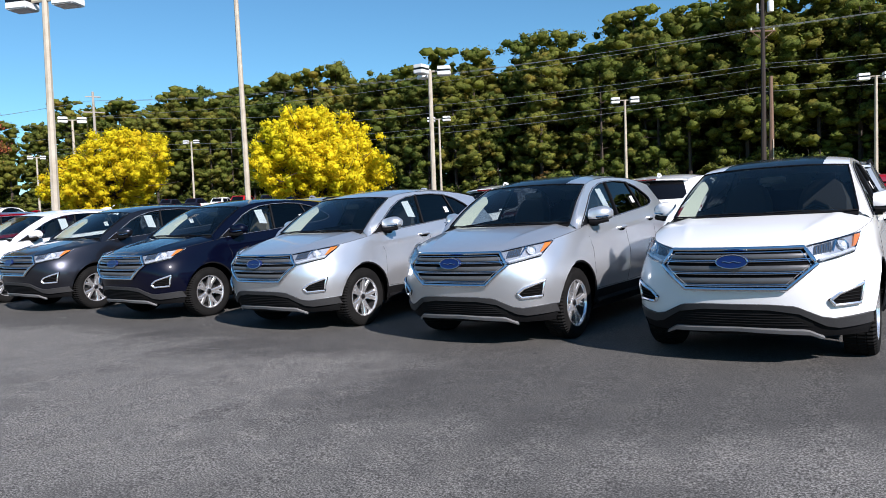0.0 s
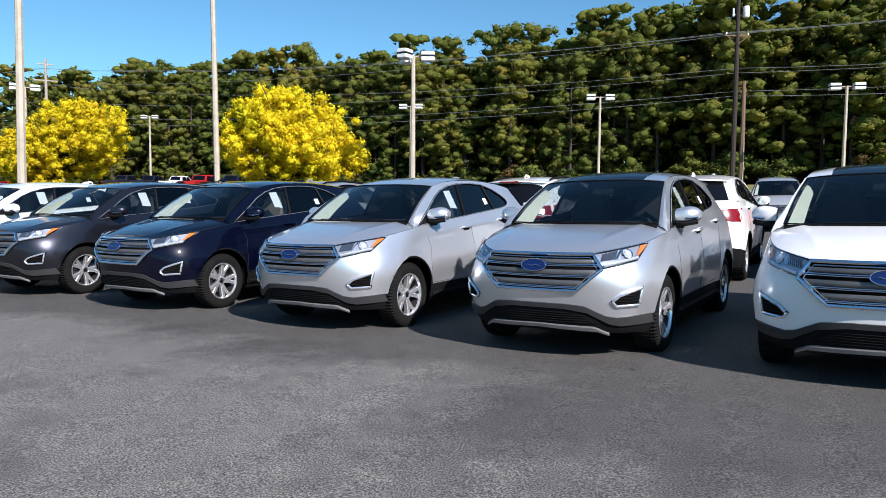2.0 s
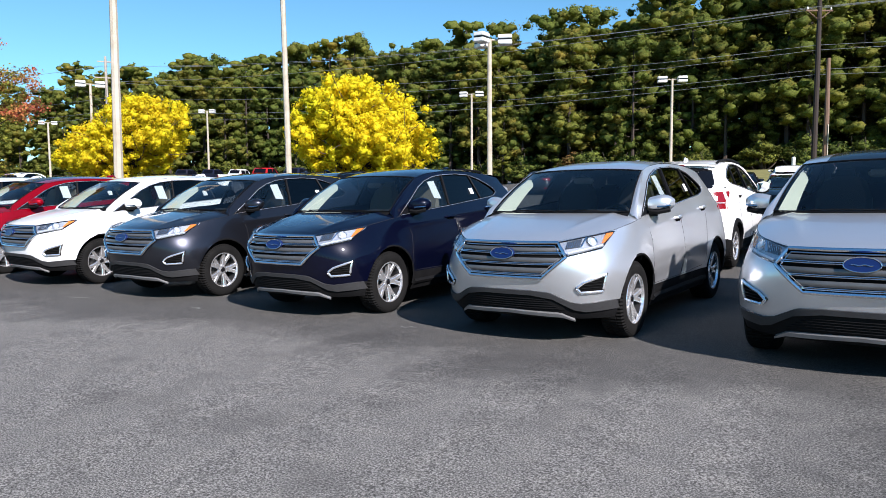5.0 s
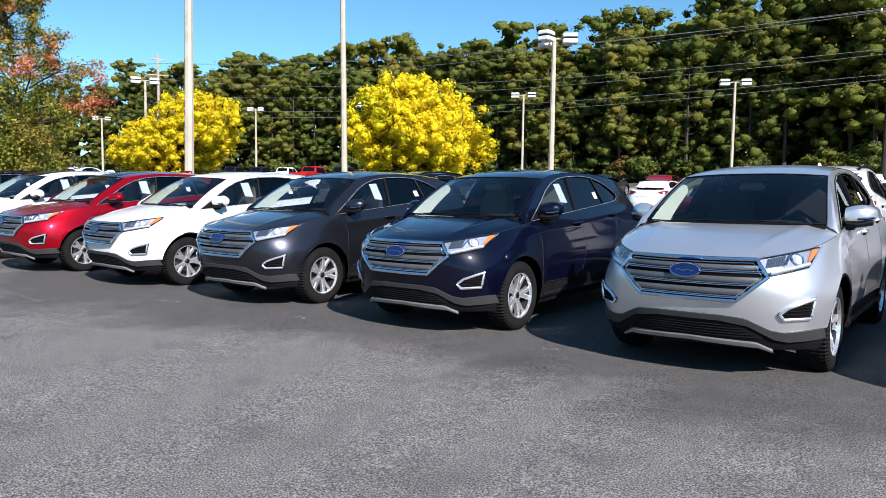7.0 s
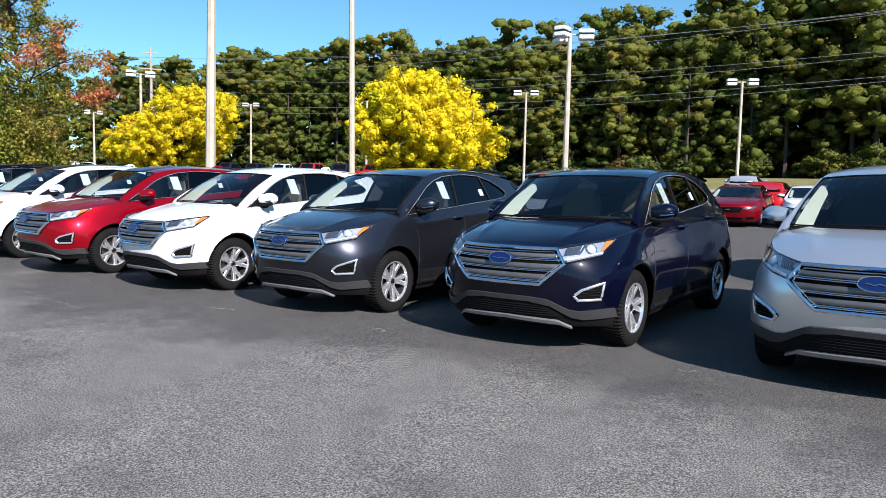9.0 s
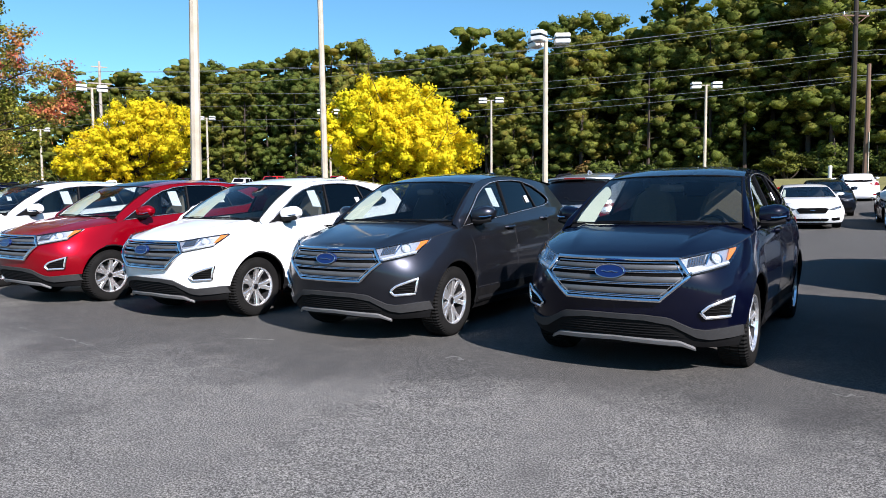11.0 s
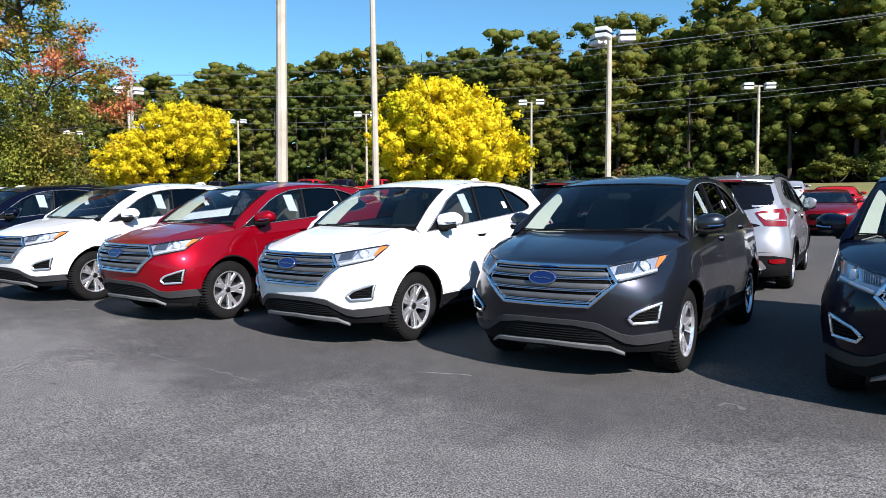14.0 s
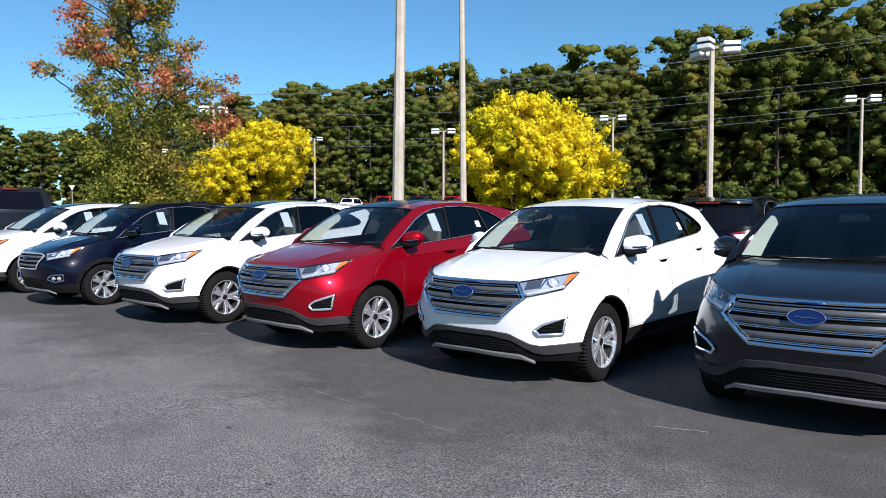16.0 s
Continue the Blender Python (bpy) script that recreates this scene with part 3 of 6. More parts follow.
def build_crossover(name, label):
    car = thing(name, label, "car")
    paint, clad, top = skin()
    part("body", with_arches(paint), PAINT, car)
    part("lower_cladding", with_arches(clad), PLASTIC, car, "black plastic lower cladding")
    # bonnet
    rows, nf = [], 24
    edge = [p for p in top if p.y <= 1.22]
    crown = [(0.0, 0.962), (0.10, 0.968), (0.2, 1.008), (0.35, 1.056), (0.6, 1.118), (0.98, 1.196)]
    y0, y1 = edge[0].y, edge[-1].y
    for e in edge:
        yc = y0 + (e.y - y0) / (y1 - y0) * (0.985 - y0)
        zc = smooth_interp(yc, crown)
        row = []
        for k in range(-nf, nf + 1):
            f = k / nf
            y = yc + (e.y - yc) * f * f
            z = e.z + (zc - e.z) * (1 - abs(f) ** (2.6 + 4.4 * step(0.1, 0.9, yc)))
            ridge = 0.40 + 0.24 * max(0.0, (y - 0.1)) / 1.0
            z += 0.013 * math.exp(-abs(abs(f * e.x) - ridge) / 0.035) * min(1, max(0, (y - 0.25) / 0.25)) * (1 if abs(f) < 0.97 else 0)
            row.append(Vector((f * e.x, y, z + 0.001)))
        rows.append(row)
    part("bonnet", ([p for r in rows for p in r], grid_faces(len(rows), 2 * nf + 1)), PAINT, car)
    gap = [Vector((p.x + 0.001, p.y, p.z + 0.002)) for p in edge[8:]]
    part("bonnet_gap", tube(gap, 0.0022, 4), SEAM, car)
    part("bonnet_gap", mirrored(tube(gap, 0.0022, 4)), SEAM, car)
    # cowl, screen, wipers
    cowl = []
    for k in range(-12, 13):
        f = k / 12
        b = screen_base(f)
        cowl += [Vector((b.x * 1.0, b.y - 0.06, b.z - 0.05)), Vector((b.x, b.y + 0.02, b.z - 0.004))]
    part("cowl", (cowl, grid_faces(25, 2)), PLASTIC, car)
    glass = [screen_at(k / 12, t / 10) for k in range(-12, 13) for t in range(11)]
    part("windscreen", (glass, grid_faces(25, 11)), GLASS, car, "raked windscreen glass")
    rim = [screen_at(k / 12, 0.005, 0.002) for k in range(-12, 13)] + [screen_at(1, t / 8, 0.002) for t in range(1, 9)] + [screen_at(k / 12, 1, 0.002) for k in range(11, -13, -1)] + [screen_at(-1, t / 8, 0.002) for t in range(7, 0, -1)]
    part("windscreen_seal", tube(rim, 0.007, 5, True), PILLAR, car)
    for a, b in ((-0.62, 0.05), (0.06, 0.64)):
        p = [screen_at(a + (b - a) * k / 8, 0.012 + 0.014 * math.sin(math.pi * k / 8), 0.010) for k in range(9)]
        part("wiper", tube(p, 0.006, 4), PLASTIC, car)
    # glasshouse side
    front_edge = [(1.15, 1.235), (1.32, 1.335), (1.50, 1.435), (1.68, 1.535), (1.85, 1.632)]
    shape = [(1.09, 1.128)] + front_edge + RAIL[1:] + CORNER[1:] + [(y, interp(y, BELT) - 0.004) for y in np.linspace(4.2, 1.2, 24)]
    light = [(1.19, 1.158), (1.30, 1.222), (1.46, 1.313), (1.62, 1.405), (1.78, 1.500), (1.98, 1.585), (2.2, 1.642), (2.45, 1.672), (2.8, 1.688), (3.13, 1.676), (3.4, 1.617), (3.6, 1.54), (3.72, 1.478), (3.75, 1.45), (3.74, 1.42), (3.67, 1.387), (3.5, 1.357), (3.2, 1.33), (2.75, 1.292), (2.3, 1.252), (1.7, 1.205)]
    to_side = lambda y, z: Vector((house_x(y, z), y, z))
    side = filled([dense(shape, 0.09), dense(light, 0.09)], to_side)
    post = [screen_at(1, 0) + Vector((0.03, -0.02, -0.035)), screen_at(1, 0).lerp(to_side(1.09, 1.13), 0.5) + Vector((0.004, -0.004, 0.0)), to_side(1.09, 1.128)]
    for k in range(5):
        t = k / 4
        w = screen_at(1, t)
        q = to_side(*front_edge[k])
        mid = w.lerp(q, 0.5) + Vector((0.012, -0.012, 0.006))
        post += [w + Vector((0, 0, -0.004)), mid, q]
    posts = (post, grid_faces(6, 3))
    ends = [rows[-1][-1 - k] for k in range(9)]
    foot = [screen_at(1 - 0.02 * k, 0.0) + Vector((0, 0.01, -0.012)) for k in range(9)]
    corner = ([p for a, b in zip(ends, foot) for p in (a + Vector((0, -0.004, -0.002)), b)], [(2 * k, 2 * k + 2, 2 * k + 3, 2 * k + 1) for k in range(8)])
    part("pillar_frame", join(side, mirrored(side), posts, mirrored(posts), corner, mirrored(corner)), PAINT, car)
    for sgn in (1, -1):
        flip = (lambda g: g) if sgn > 0 else mirrored
        pane = lambda loop, off: flip(filled([dense(loop, 0.1)], lambda y, z: Vector((house_x(y, z) - off, y, z))))
        part("front_window", pane([(1.44, 1.30), (1.62, 1.405), (1.78, 1.500), (1.98, 1.585), (2.2, 1.642), (2.44, 1.671), (2.35, 1.256), (1.7, 1.205), (1.46, 1.18)], 0.012), DOOR_GLASS, car)
        part("mirror_sail", pane([(1.19, 1.158), (1.30, 1.222), (1.45, 1.306), (1.47, 1.18)], 0.006), PILLAR, car)
        part("rear_window", pane([(2.36, 1.257), (2.45, 1.672), (2.8, 1.688), (3.14, 1.675), (3.24, 1.335), (2.75, 1.292)], 0.012), PRIVACY, car)
        part("quarter_window", pane([(3.25, 1.336), (3.15, 1.674), (3.4, 1.617), (3.6, 1.54), (3.72, 1.478), (3.75, 1.45), (3.74, 1.42), (3.67, 1.387), (3.5, 1.357)], 0.012), PRIVACY, car)
        strip = lambda a, b, w: flip(tube([to_side(a[0] + (b[0] - a[0]) * t / 5, a[1] + (b[1] - a[1]) * t / 5) - Vector((0.006, 0, 0)) for t in range(6)], w, 6))
        part("pillar", strip((2.355, 1.25), (2.445, 1.674), 0.019), PILLAR, car)
        part("pillar", strip((3.245, 1.335), (3.145, 1.677), 0.014), PILLAR, car)
        seal = [to_side(y, z) + Vector((0.002, 0, 0)) for y, z in dense(light, 0.09)]
        part("window_seal", flip(tube(seal, 0.009, 5, True)), PILLAR, car)
        part("window_trim", flip(tube([p + Vector((0.006, 0, 0)) for p in seal], 0.0042, 4, True)), BRIGHT, car)
        # shut lines and handles
        lines = [[(1.37, 0.47), (1.38, 0.75), (1.39, 0.92), (1.33, 1.05), (1.24, 1.14)], [(2.40, 0.47), (2.46, 0.86), (2.41, 1.12), (2.38, 1.225)], [(3.30, 0.52), (3.36, 0.74), (3.44, 1.0), (3.47, 1.21), (3.46, 1.31)], [(1.37, 0.47), (2.4, 0.465), (3.30, 0.50)]]
        part("door_gap", join(*[flip(tube([on_side(*p, 0.0) for p in dense(l, 0.08)[: -max(1, int((Vector(l[0]) - Vector(l[-1])).length / 0.08))] or l], 0.0024, 4)) for l in lines]), SEAM, car)
        for hy, hz in ((2.27, 1.108), (3.34, 1.192)):
            h = part("door_handle", flip(tube([on_side(hy + d, hz + 0.004 * k, o) for k, (d, o) in enumerate(((-0.11, 0.0), (-0.09, 0.028), (0.0, 0.036), (0.09, 0.028), (0.11, 0.0)))], 0.016, 6)), PAINT, car)
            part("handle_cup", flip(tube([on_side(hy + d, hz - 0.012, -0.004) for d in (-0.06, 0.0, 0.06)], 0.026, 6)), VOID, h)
        # rocker
        part("rocker_trim", flip(tube([on_side(y, 0.33, -0.004) for y in np.linspace(1.42, 3.36, 14)], 0.034, 6)), PLASTIC, car)
        # arch lips
        for hub in (FRONT_HUB, REAR_HUB):
            arc = []
            for k in range(25):
                a = radians(-8 + 196 * k / 24)
                y, z = hub - ARCH * math.cos(a), HUB_Z + ARCH * math.sin(a)
                x = half_width(y, z)
                if hub == FRONT_HUB and y < 0.85:
                    fx = [q for q in np.linspace(0.6, 0.95, 60) if front_y(q, z) <= y]
                    x = min(x, fx[-1] if fx else x)
                arc.append((x - 0.004, y, z))
            part("arch_lip", flip(tube(arc, 0.012, 6)), PLASTIC, car)
        # door mirror
        vs = []
        for a in range(9):
            t = a / 8
            x = 0.87 + 0.205 * t
            s = 0.094 * (0.62 + 0.38 * math.sin(math.pi * min(1, 0.15 + 0.6 * t))) * (1 - 0.55 * t**5)
            for k in range(12):
                g = 2 * math.pi * k / 12
                c, n = math.cos(g), math.sin(g)
                vs.append((x, 1.70 + 0.05 * t + s * 1.05 * c * (1.0 if c < 0 else 0.5), 1.235 + 0.012 * t + s * 0.86 * (abs(n) ** 0.8) * (1 if n > 0 else -1)))
        shell = (vs, [tuple(reversed(q)) for q in [(i * 12 + k, i * 12 + (k + 1) % 12, (i + 1) * 12 + (k + 1) % 12, (i + 1) * 12 + k) for i in range(8) for k in range(12)]] + [tuple(range(12)), tuple(range(96, 108))])
        shift = lambda g: ([(0.985 + (v[0] - 0.97) * 1.1, 1.51 + (v[1] - 1.72) * 1.15, 1.283 + (v[2] - 1.24) * 1.12) for v in g[0]], g[1])
        mir = part("door_mirror", flip(shift(shell)), PAINT, car)
        part("mirror_foot", flip(shift(join(box(0.875, 1.69, 1.15, 0.14, 0.10, 0.05, 0.015), tube([(0.88, 1.64, 1.172), (0.96, 1.645, 1.168), (1.05, 1.70, 1.185)], 0.026, 6)))), PLASTIC, mir)
        part("mirror_signal", flip(shift(tube([(0.96, 1.612, 1.212), (1.02, 1.628, 1.214), (1.062, 1.678, 1.222)], 0.008, 5))), CHROME, mir)
        part("mirror_glass", flip(shift(box(0.965, 1.762, 1.24, 0.15, 0.008, 0.11, 0.003))), CHROME, mir)
    # roof
    rows = []
    for k in range(25):
        t = k / 24
        ys = 1.85 + t * (4.02 - 1.85)
        ze = smooth_interp(ys, RAIL)
        xe = house_x(ys, ze) + 0.004
        row = []
        for j in range(-10, 11):
            f = j / 10
            y = ys - 0.13 * (1 - abs(f) ** 2.6) * (1 - t) + 0.28 * t * t * (1 - abs(f) ** 2.4)
            row.append(Vector((f * xe, y, ze + 0.005 + (0.022 + 0.024 * step(0, 0.3, t)) * (1 - abs(f) ** 3))))
        rows.append(row)
    part("roof", ([p for r in rows for p in r], grid_faces(25, 21)), PAINT, car)
    pane = [[Vector((p.x * 0.93, p.y, p.z + 0.004)) for p in r] for r in rows[0:17]]
    part("roof_panel", ([p for r in pane for p in r], grid_faces(17, 21)), ROOF_GLASS, car, "dark glass roof panel")
    part("roof_fin", tube([(0, 3.36, 1.745), (0, 3.48, 1.785), (0, 3.57, 1.800), (0, 3.61, 1.797), (0, 3.63, 1.74)], [0.018, 0.026, 0.020, 0.014, 0.018], 8), PAINT, car)
    # tail
    bow = lambda f: 0.30 * (1 - abs(f) ** 2.4)
    fine = [(interp(z, [(q[1], q[0]) for q in reversed(CORNER)]), z) for z in np.linspace(1.646, 1.285, 8)]
    screen = [Vector((f / 8 * (house_x(y, z) - 0.002), y + bow(f / 8), z + 0.025 * (1 - (f / 8) ** 2) * (z - 1.285) / 0.361)) for f in range(-8, 9) for y, z in fine]
    part("tailgate_frame", (screen, grid_faces(17, 8)), PAINT, car)
    pane = [Vector((f / 8 * (house_x(y, z) - 0.002) * 0.9, y + bow(f / 8 * 0.9) + 0.012, z + 0.025 * (1 - (f / 8) ** 2) * (z - 1.285) / 0.361)) for f in range(-8, 9) for y, z in fine[:7]]
    part("rear_screen", (pane, grid_faces(17, 7)), DARK_PANE, car)
    spoiler = [Vector((f / 8 * 0.63, y + bow(f / 8) * 0.93, z - 0.028 * (f / 8) ** 2)) for f in range(-8, 9) for y, z in ((3.86, 1.713), (3.98, 1.704), (4.12, 1.690), (4.13, 1.668), (4.0, 1.655))]
    part("spoiler", (spoiler, grid_faces(17, 5)), PAINT, car)
    part("stop_lamp", box(0, 4.408, 1.680, 0.36, 0.012, 0.018, 0.004), RED_LENS, car)
    for sgn in (1, -1):
        flip = (lambda g: g) if sgn > 0 else mirrored
        part("tail_lamp", flip(band([(0.46, 1.14), (0.66, 1.19), (0.865, 1.20)], [(0.46, 1.11), (0.60, 1.02), (0.865, 0.985)], 14, 4, 0.014, 0.03, on_rear)), RED_LENS, car)
        part("rear_reflector", flip(band([(0.60, 0.52), (0.80, 0.53)], [(0.60, 0.45), (0.80, 0.46)], 5, 2, 0.012, 0.02, on_rear)), RED_LENS, car)
        part("exhaust_tip", flip(turned([(0.04, 4.62), (0.045, 4.79), (0.04, 4.79), (0.036, 4.62)], 16, 'z')), CHROME, car).matrix_local = Matrix()
    for o in [c for c in car.children if c.name.startswith("exhaust_tip")]:
        o.data.transform(Matrix.Translation((0.58 if o == [c for c in car.children if c.name.startswith("exhaust_tip")][0] else -0.58, 0, 0.33)) @ Matrix.Rotation(radians(-90), 4, 'X'))
    part("plate_recess", band([(-0.27, 0.86), (0.27, 0.86)], [(-0.27, 0.70), (0.27, 0.70)], 6, 3, 0.006, 0.02, on_rear), PLASTIC, car)
    part("tailgate_bar", band([(-0.5, 0.93), (0.5, 0.93)], [(-0.5, 0.895), (0.5, 0.895)], 10, 2, 0.016, 0.02, on_rear), PAINT, car)
    # grille
    tip, up, low = (0.575, 0.830), (0.485, 0.950), (0.375, 0.645)
    upper = [(-tip[0], tip[1]), (-up[0], up[1]), up, tip]
    lower = [(-tip[0], tip[1] - 0.002), (-low[0], low[1]), low, (tip[0], tip[1] - 0.002)]
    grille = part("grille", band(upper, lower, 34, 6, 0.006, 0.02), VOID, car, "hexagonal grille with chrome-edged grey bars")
    ring = outline([(-tip[0], tip[1]), (-up[0], up[1]), up, tip, low, (-low[0], low[1])], 0.020, 7)
    part("grille_frame", tube(ring, 0.0165, 8, True), CHROME, grille)
    ring = outline([(-tip[0] + .035, tip[1]), (-up[0] + .015, up[1] - .025), (up[0] - .015, up[1] - .025), (tip[0] - .035, tip[1]), (low[0] - .015, low[1] + .025), (-low[0] + .015, low[1] + .025)], 0.014, 7)
    part("grille_inner_frame", tube(ring, 0.0055, 5, True), CHROME, grille)

    def reach(z):
        return interp(z, [(low[1], low[0]), (tip[1], tip[0]), (up[1], up[0])][:3]) - 0.03

    for zc, h in ((0.894, 0.044), (0.805, 0.048), (0.712, 0.050)):
        r = reach(zc) + 0.014
        line = [on_front(x, zc, 0.004) for x in np.linspace(-r, r, 24)]
        part("grille_bar", tube(line, h / 2, 10, False, 0.55), SATIN, grille)
        for e in (0.004, 0.015):
            q = reach(zc - h / 2 - e) + 0.022
            line = [on_front(x, zc - h / 2 - e, 0.017) for x in np.linspace(-q, q, 24)]
            part("bar_edge", tube(line, 0.0042, 6), CHROME, grille)
    # badge
    def oval(a, b, off, z0, n=28):
        return [on_front(a * math.cos(2 * math.pi * k / n), z0 + b * math.sin(2 * math.pi * k / n), off) for k in range(n)]
    o = oval(0.118, 0.046, 0.042, 0.853)
    back = [p + Vector((0, 0.03, 0)) for p in oval(0.120, 0.048, 0.042, 0.853)]
    badge = part("badge", (o + back, [tuple(range(28))] + [(k, (k + 1) % 28, 28 + (k + 1) % 28, 28 + k) for k in range(28)]), BADGE, car, "blue oval badge with silver rim")
    part("badge_rim", tube(oval(0.116, 0.044, 0.043, 0.853), 0.0042, 5, True), CHROME, badge)
    wave = [on_front(x, 0.853 + 0.0035 * math.sin(x * 90), 0.043) for x in np.linspace(-0.068, 0.068, 40)]
    part("badge_bar", tube(wave, 0.0038, 5, False, 1.0), CHROME, badge)
    # headlights, fog lamps
    for sgn in (1, -1):
        flip = (lambda g: g) if sgn > 0 else mirrored
        hu = [(0.485, 0.962), (0.60, 0.985), (0.72, 1.016), (0.826, 1.046)]
        hl = [(0.485, 0.955), (0.578, 0.834), (0.70, 0.864), (0.800, 0.896), (0.826, 1.030)]
        lamp = part("headlight", flip(band(hu, hl, 26, 7, 0.004, 0.02)), LAMP_BOWL, car, "clear headlight with chrome inside and amber end")
        part("reflector", flip(band([(0.555, 0.958), (0.655, 0.984)], [(0.555, 0.895), (0.655, 0.912)], 8, 4, 0.014, 0.02)), LAMP_DARK, lamp)
        for k in range(6):
            part("lens_rib", flip(tube([on_front(0.566 + 0.015 * k, z, 0.018) for z in (0.900 + 0.003 * k, 0.952 + 0.004 * k)], 0.0022, 4)), CHROME, lamp)
        part("lamp_divider", flip(tube([on_front(0.664 + 0.004 * k, 0.908 + 0.027 * k, 0.022) for k in range(4)], 0.008, 5)), CHROME, lamp)
        part("amber_signal", flip(band([(0.783, 1.020), (0.816, 1.028)], [(0.783, 0.935), (0.797, 0.942), (0.816, 1.008)], 7, 5, 0.020, 0.02)), AMBER, lamp)
        cx, cz, r = 0.722, 0.955, 0.038
        c = on_front(cx, cz, 0.010)
        n = (on_front(cx, cz, 1) - on_front(cx, cz, 0)).to_track_quat('Z', 'Y').to_matrix().to_4x4()
        place = Matrix.Translation(c) @ n
        part("projector_ring", flip(moved(turned([(r + 0.016, 0.0), (r + 0.011, 0.016), (r, 0.006)], 20, 'z'), place)), CHROME, lamp)
        part("projector_lens", flip(moved(turned([(r, 0.006), (r * 0.8, 0.018), (r * 0.4, 0.025), (0.001, 0.027)], 20, 'z'), place)), REFLECTOR, lamp)
        strip = outline([(0.586, 0.856), (0.70, 0.886), (0.795, 0.918)], 0.018, 6, closed=False)
        part("light_strip", flip(tube(strip, 0.014, 5)), REFLECTOR, lamp)
        rim = outline([(0.49, 0.957), (0.60, 0.982), (0.72, 1.012), (0.822, 1.040), (0.797, 0.900), (0.70, 0.868), (0.580, 0.839)], 0.010, 5)
        part("lamp_edge", flip(tube(rim, 0.007, 5, True)), BLACK, lamp)
        part("lamp_cover", flip(band(hu, hl, 26, 7, 0.036, 0.003)), CLEAR, lamp)
        fu = [(0.645, 0.556), (0.71, 0.612), (0.868, 0.684)]
        fl = [(0.645, 0.550), (0.68, 0.505), (0.843, 0.512), (0.868, 0.674)]
        fog = part("fog_lamp", flip(band(fu, fl, 16, 5, 0.006, 0.02)), VOID, car, "black fog lamp recess in a chrome surround")
        ring = outline([(0.654, 0.553), (0.71, 0.604), (0.858, 0.670), (0.836, 0.523), (0.683, 0.513)], 0.012, 6)
        part("fog_surround", flip(tube(ring, 0.013, 6, True)), BRIGHT, fog)
        for k in range(4):
            z = 0.552 + 0.024 * k
            part("fog_slat", flip(tube([on_front(x, z + 0.06 * (x - 0.7), 0.010) for x in np.linspace(0.695 + 0.02 * k, 0.832, 6)], 0.004, 4)), PLASTIC, fog)
    # lower bumper: grey ribbon, intake, bright strip
    ru = [(-0.90, 0.436), (-0.68, 0.409), (-0.60, 0.424), (-0.43, 0.509), (-0.25, 0.522), (0.25, 0.522), (0.43, 0.509), (0.60, 0.424), (0.68, 0.409), (0.90, 0.436)]
    rl = [(-0.90, 0.352), (-0.70, 0.335), (-0.62, 0.352), (-0.45, 0.450), (-0.25, 0.480), (0.25, 0.480), (0.45, 0.450), (0.62, 0.352), (0.70, 0.335), (0.90, 0.352)]
    part("bumper_ribbon", band(ru, rl, 64, 3, 0.016, 0.02), TRIM, car, "dark grey bumper trim")
    intake = part("intake", band([(-0.54, 0.385), (-0.44, 0.445), (-0.25, 0.475), (0.25, 0.475), (0.44, 0.445), (0.54, 0.385)], [(-0.54, 0.345), (0.54, 0.345)], 30, 4, 0.004, 0.01), MESHED, car)
    for k in range(5):
        line = [on_front(x, 0.356 + 0.021 * k, 0.006) for x in np.linspace(-0.50 + 0.030 * k, 0.50 - 0.030 * k, 16)]
        part("intake_bar", tube(line, 0.004, 4), PLASTIC, intake)
    su = [(-0.60, 0.262), (-0.50, 0.318), (0, 0.332), (0.50, 0.318), (0.60, 0.262)]
    sl = [(-0.60, 0.248), (-0.51, 0.286), (0, 0.304), (0.51, 0.286), (0.60, 0.248)]
    part("bumper_strip", band(su, sl, 40, 3, 0.024, 0.03), STRIP, car, "silver lower bumper strip")
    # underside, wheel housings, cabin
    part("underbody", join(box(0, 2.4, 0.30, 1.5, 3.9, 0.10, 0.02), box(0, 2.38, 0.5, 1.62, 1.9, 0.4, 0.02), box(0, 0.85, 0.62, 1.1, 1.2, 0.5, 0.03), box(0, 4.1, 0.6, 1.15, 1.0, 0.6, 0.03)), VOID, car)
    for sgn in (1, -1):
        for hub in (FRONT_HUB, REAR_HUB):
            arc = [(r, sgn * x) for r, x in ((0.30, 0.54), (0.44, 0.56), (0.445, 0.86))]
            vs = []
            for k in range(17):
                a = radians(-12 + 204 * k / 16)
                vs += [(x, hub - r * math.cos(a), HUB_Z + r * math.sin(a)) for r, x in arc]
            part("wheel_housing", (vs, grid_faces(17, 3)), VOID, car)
        for hub in (FRONT_HUB, REAR_HUB):
            wheel_parts(car, sgn, hub)
    part("dashboard", join(box(0, 1.36, 1.08, 1.5, 0.56, 0.2, 0.06), box(0.38, 1.46, 1.18, 0.4, 0.2, 0.08, 0.03), box(0, 1.7, 0.9, 0.3, 0.5, 0.3, 0.04)), CABIN, car)
    part("steering_wheel", join(moved(tube([(0.18 * math.cos(2 * math.pi * k / 20), 0.18 * math.sin(2 * math.pi * k / 20), 0) for k in range(20)], 0.017, 6, True), Matrix.Translation((0.38, 1.76, 1.10)) @ Matrix.Rotation(radians(62), 4, 'X')), box(0.38, 1.77, 1.10, 0.30, 0.03, 0.06, 0.01)), CABIN, car)
    part("cabin_floor", box(0, 2.9, 0.72, 1.6, 2.9, 0.05, 0.01), CABIN, car)
    part("door_card", box(0.80, 2.8, 0.95, 0.05, 2.5, 0.42, 0.02), CABIN, car)
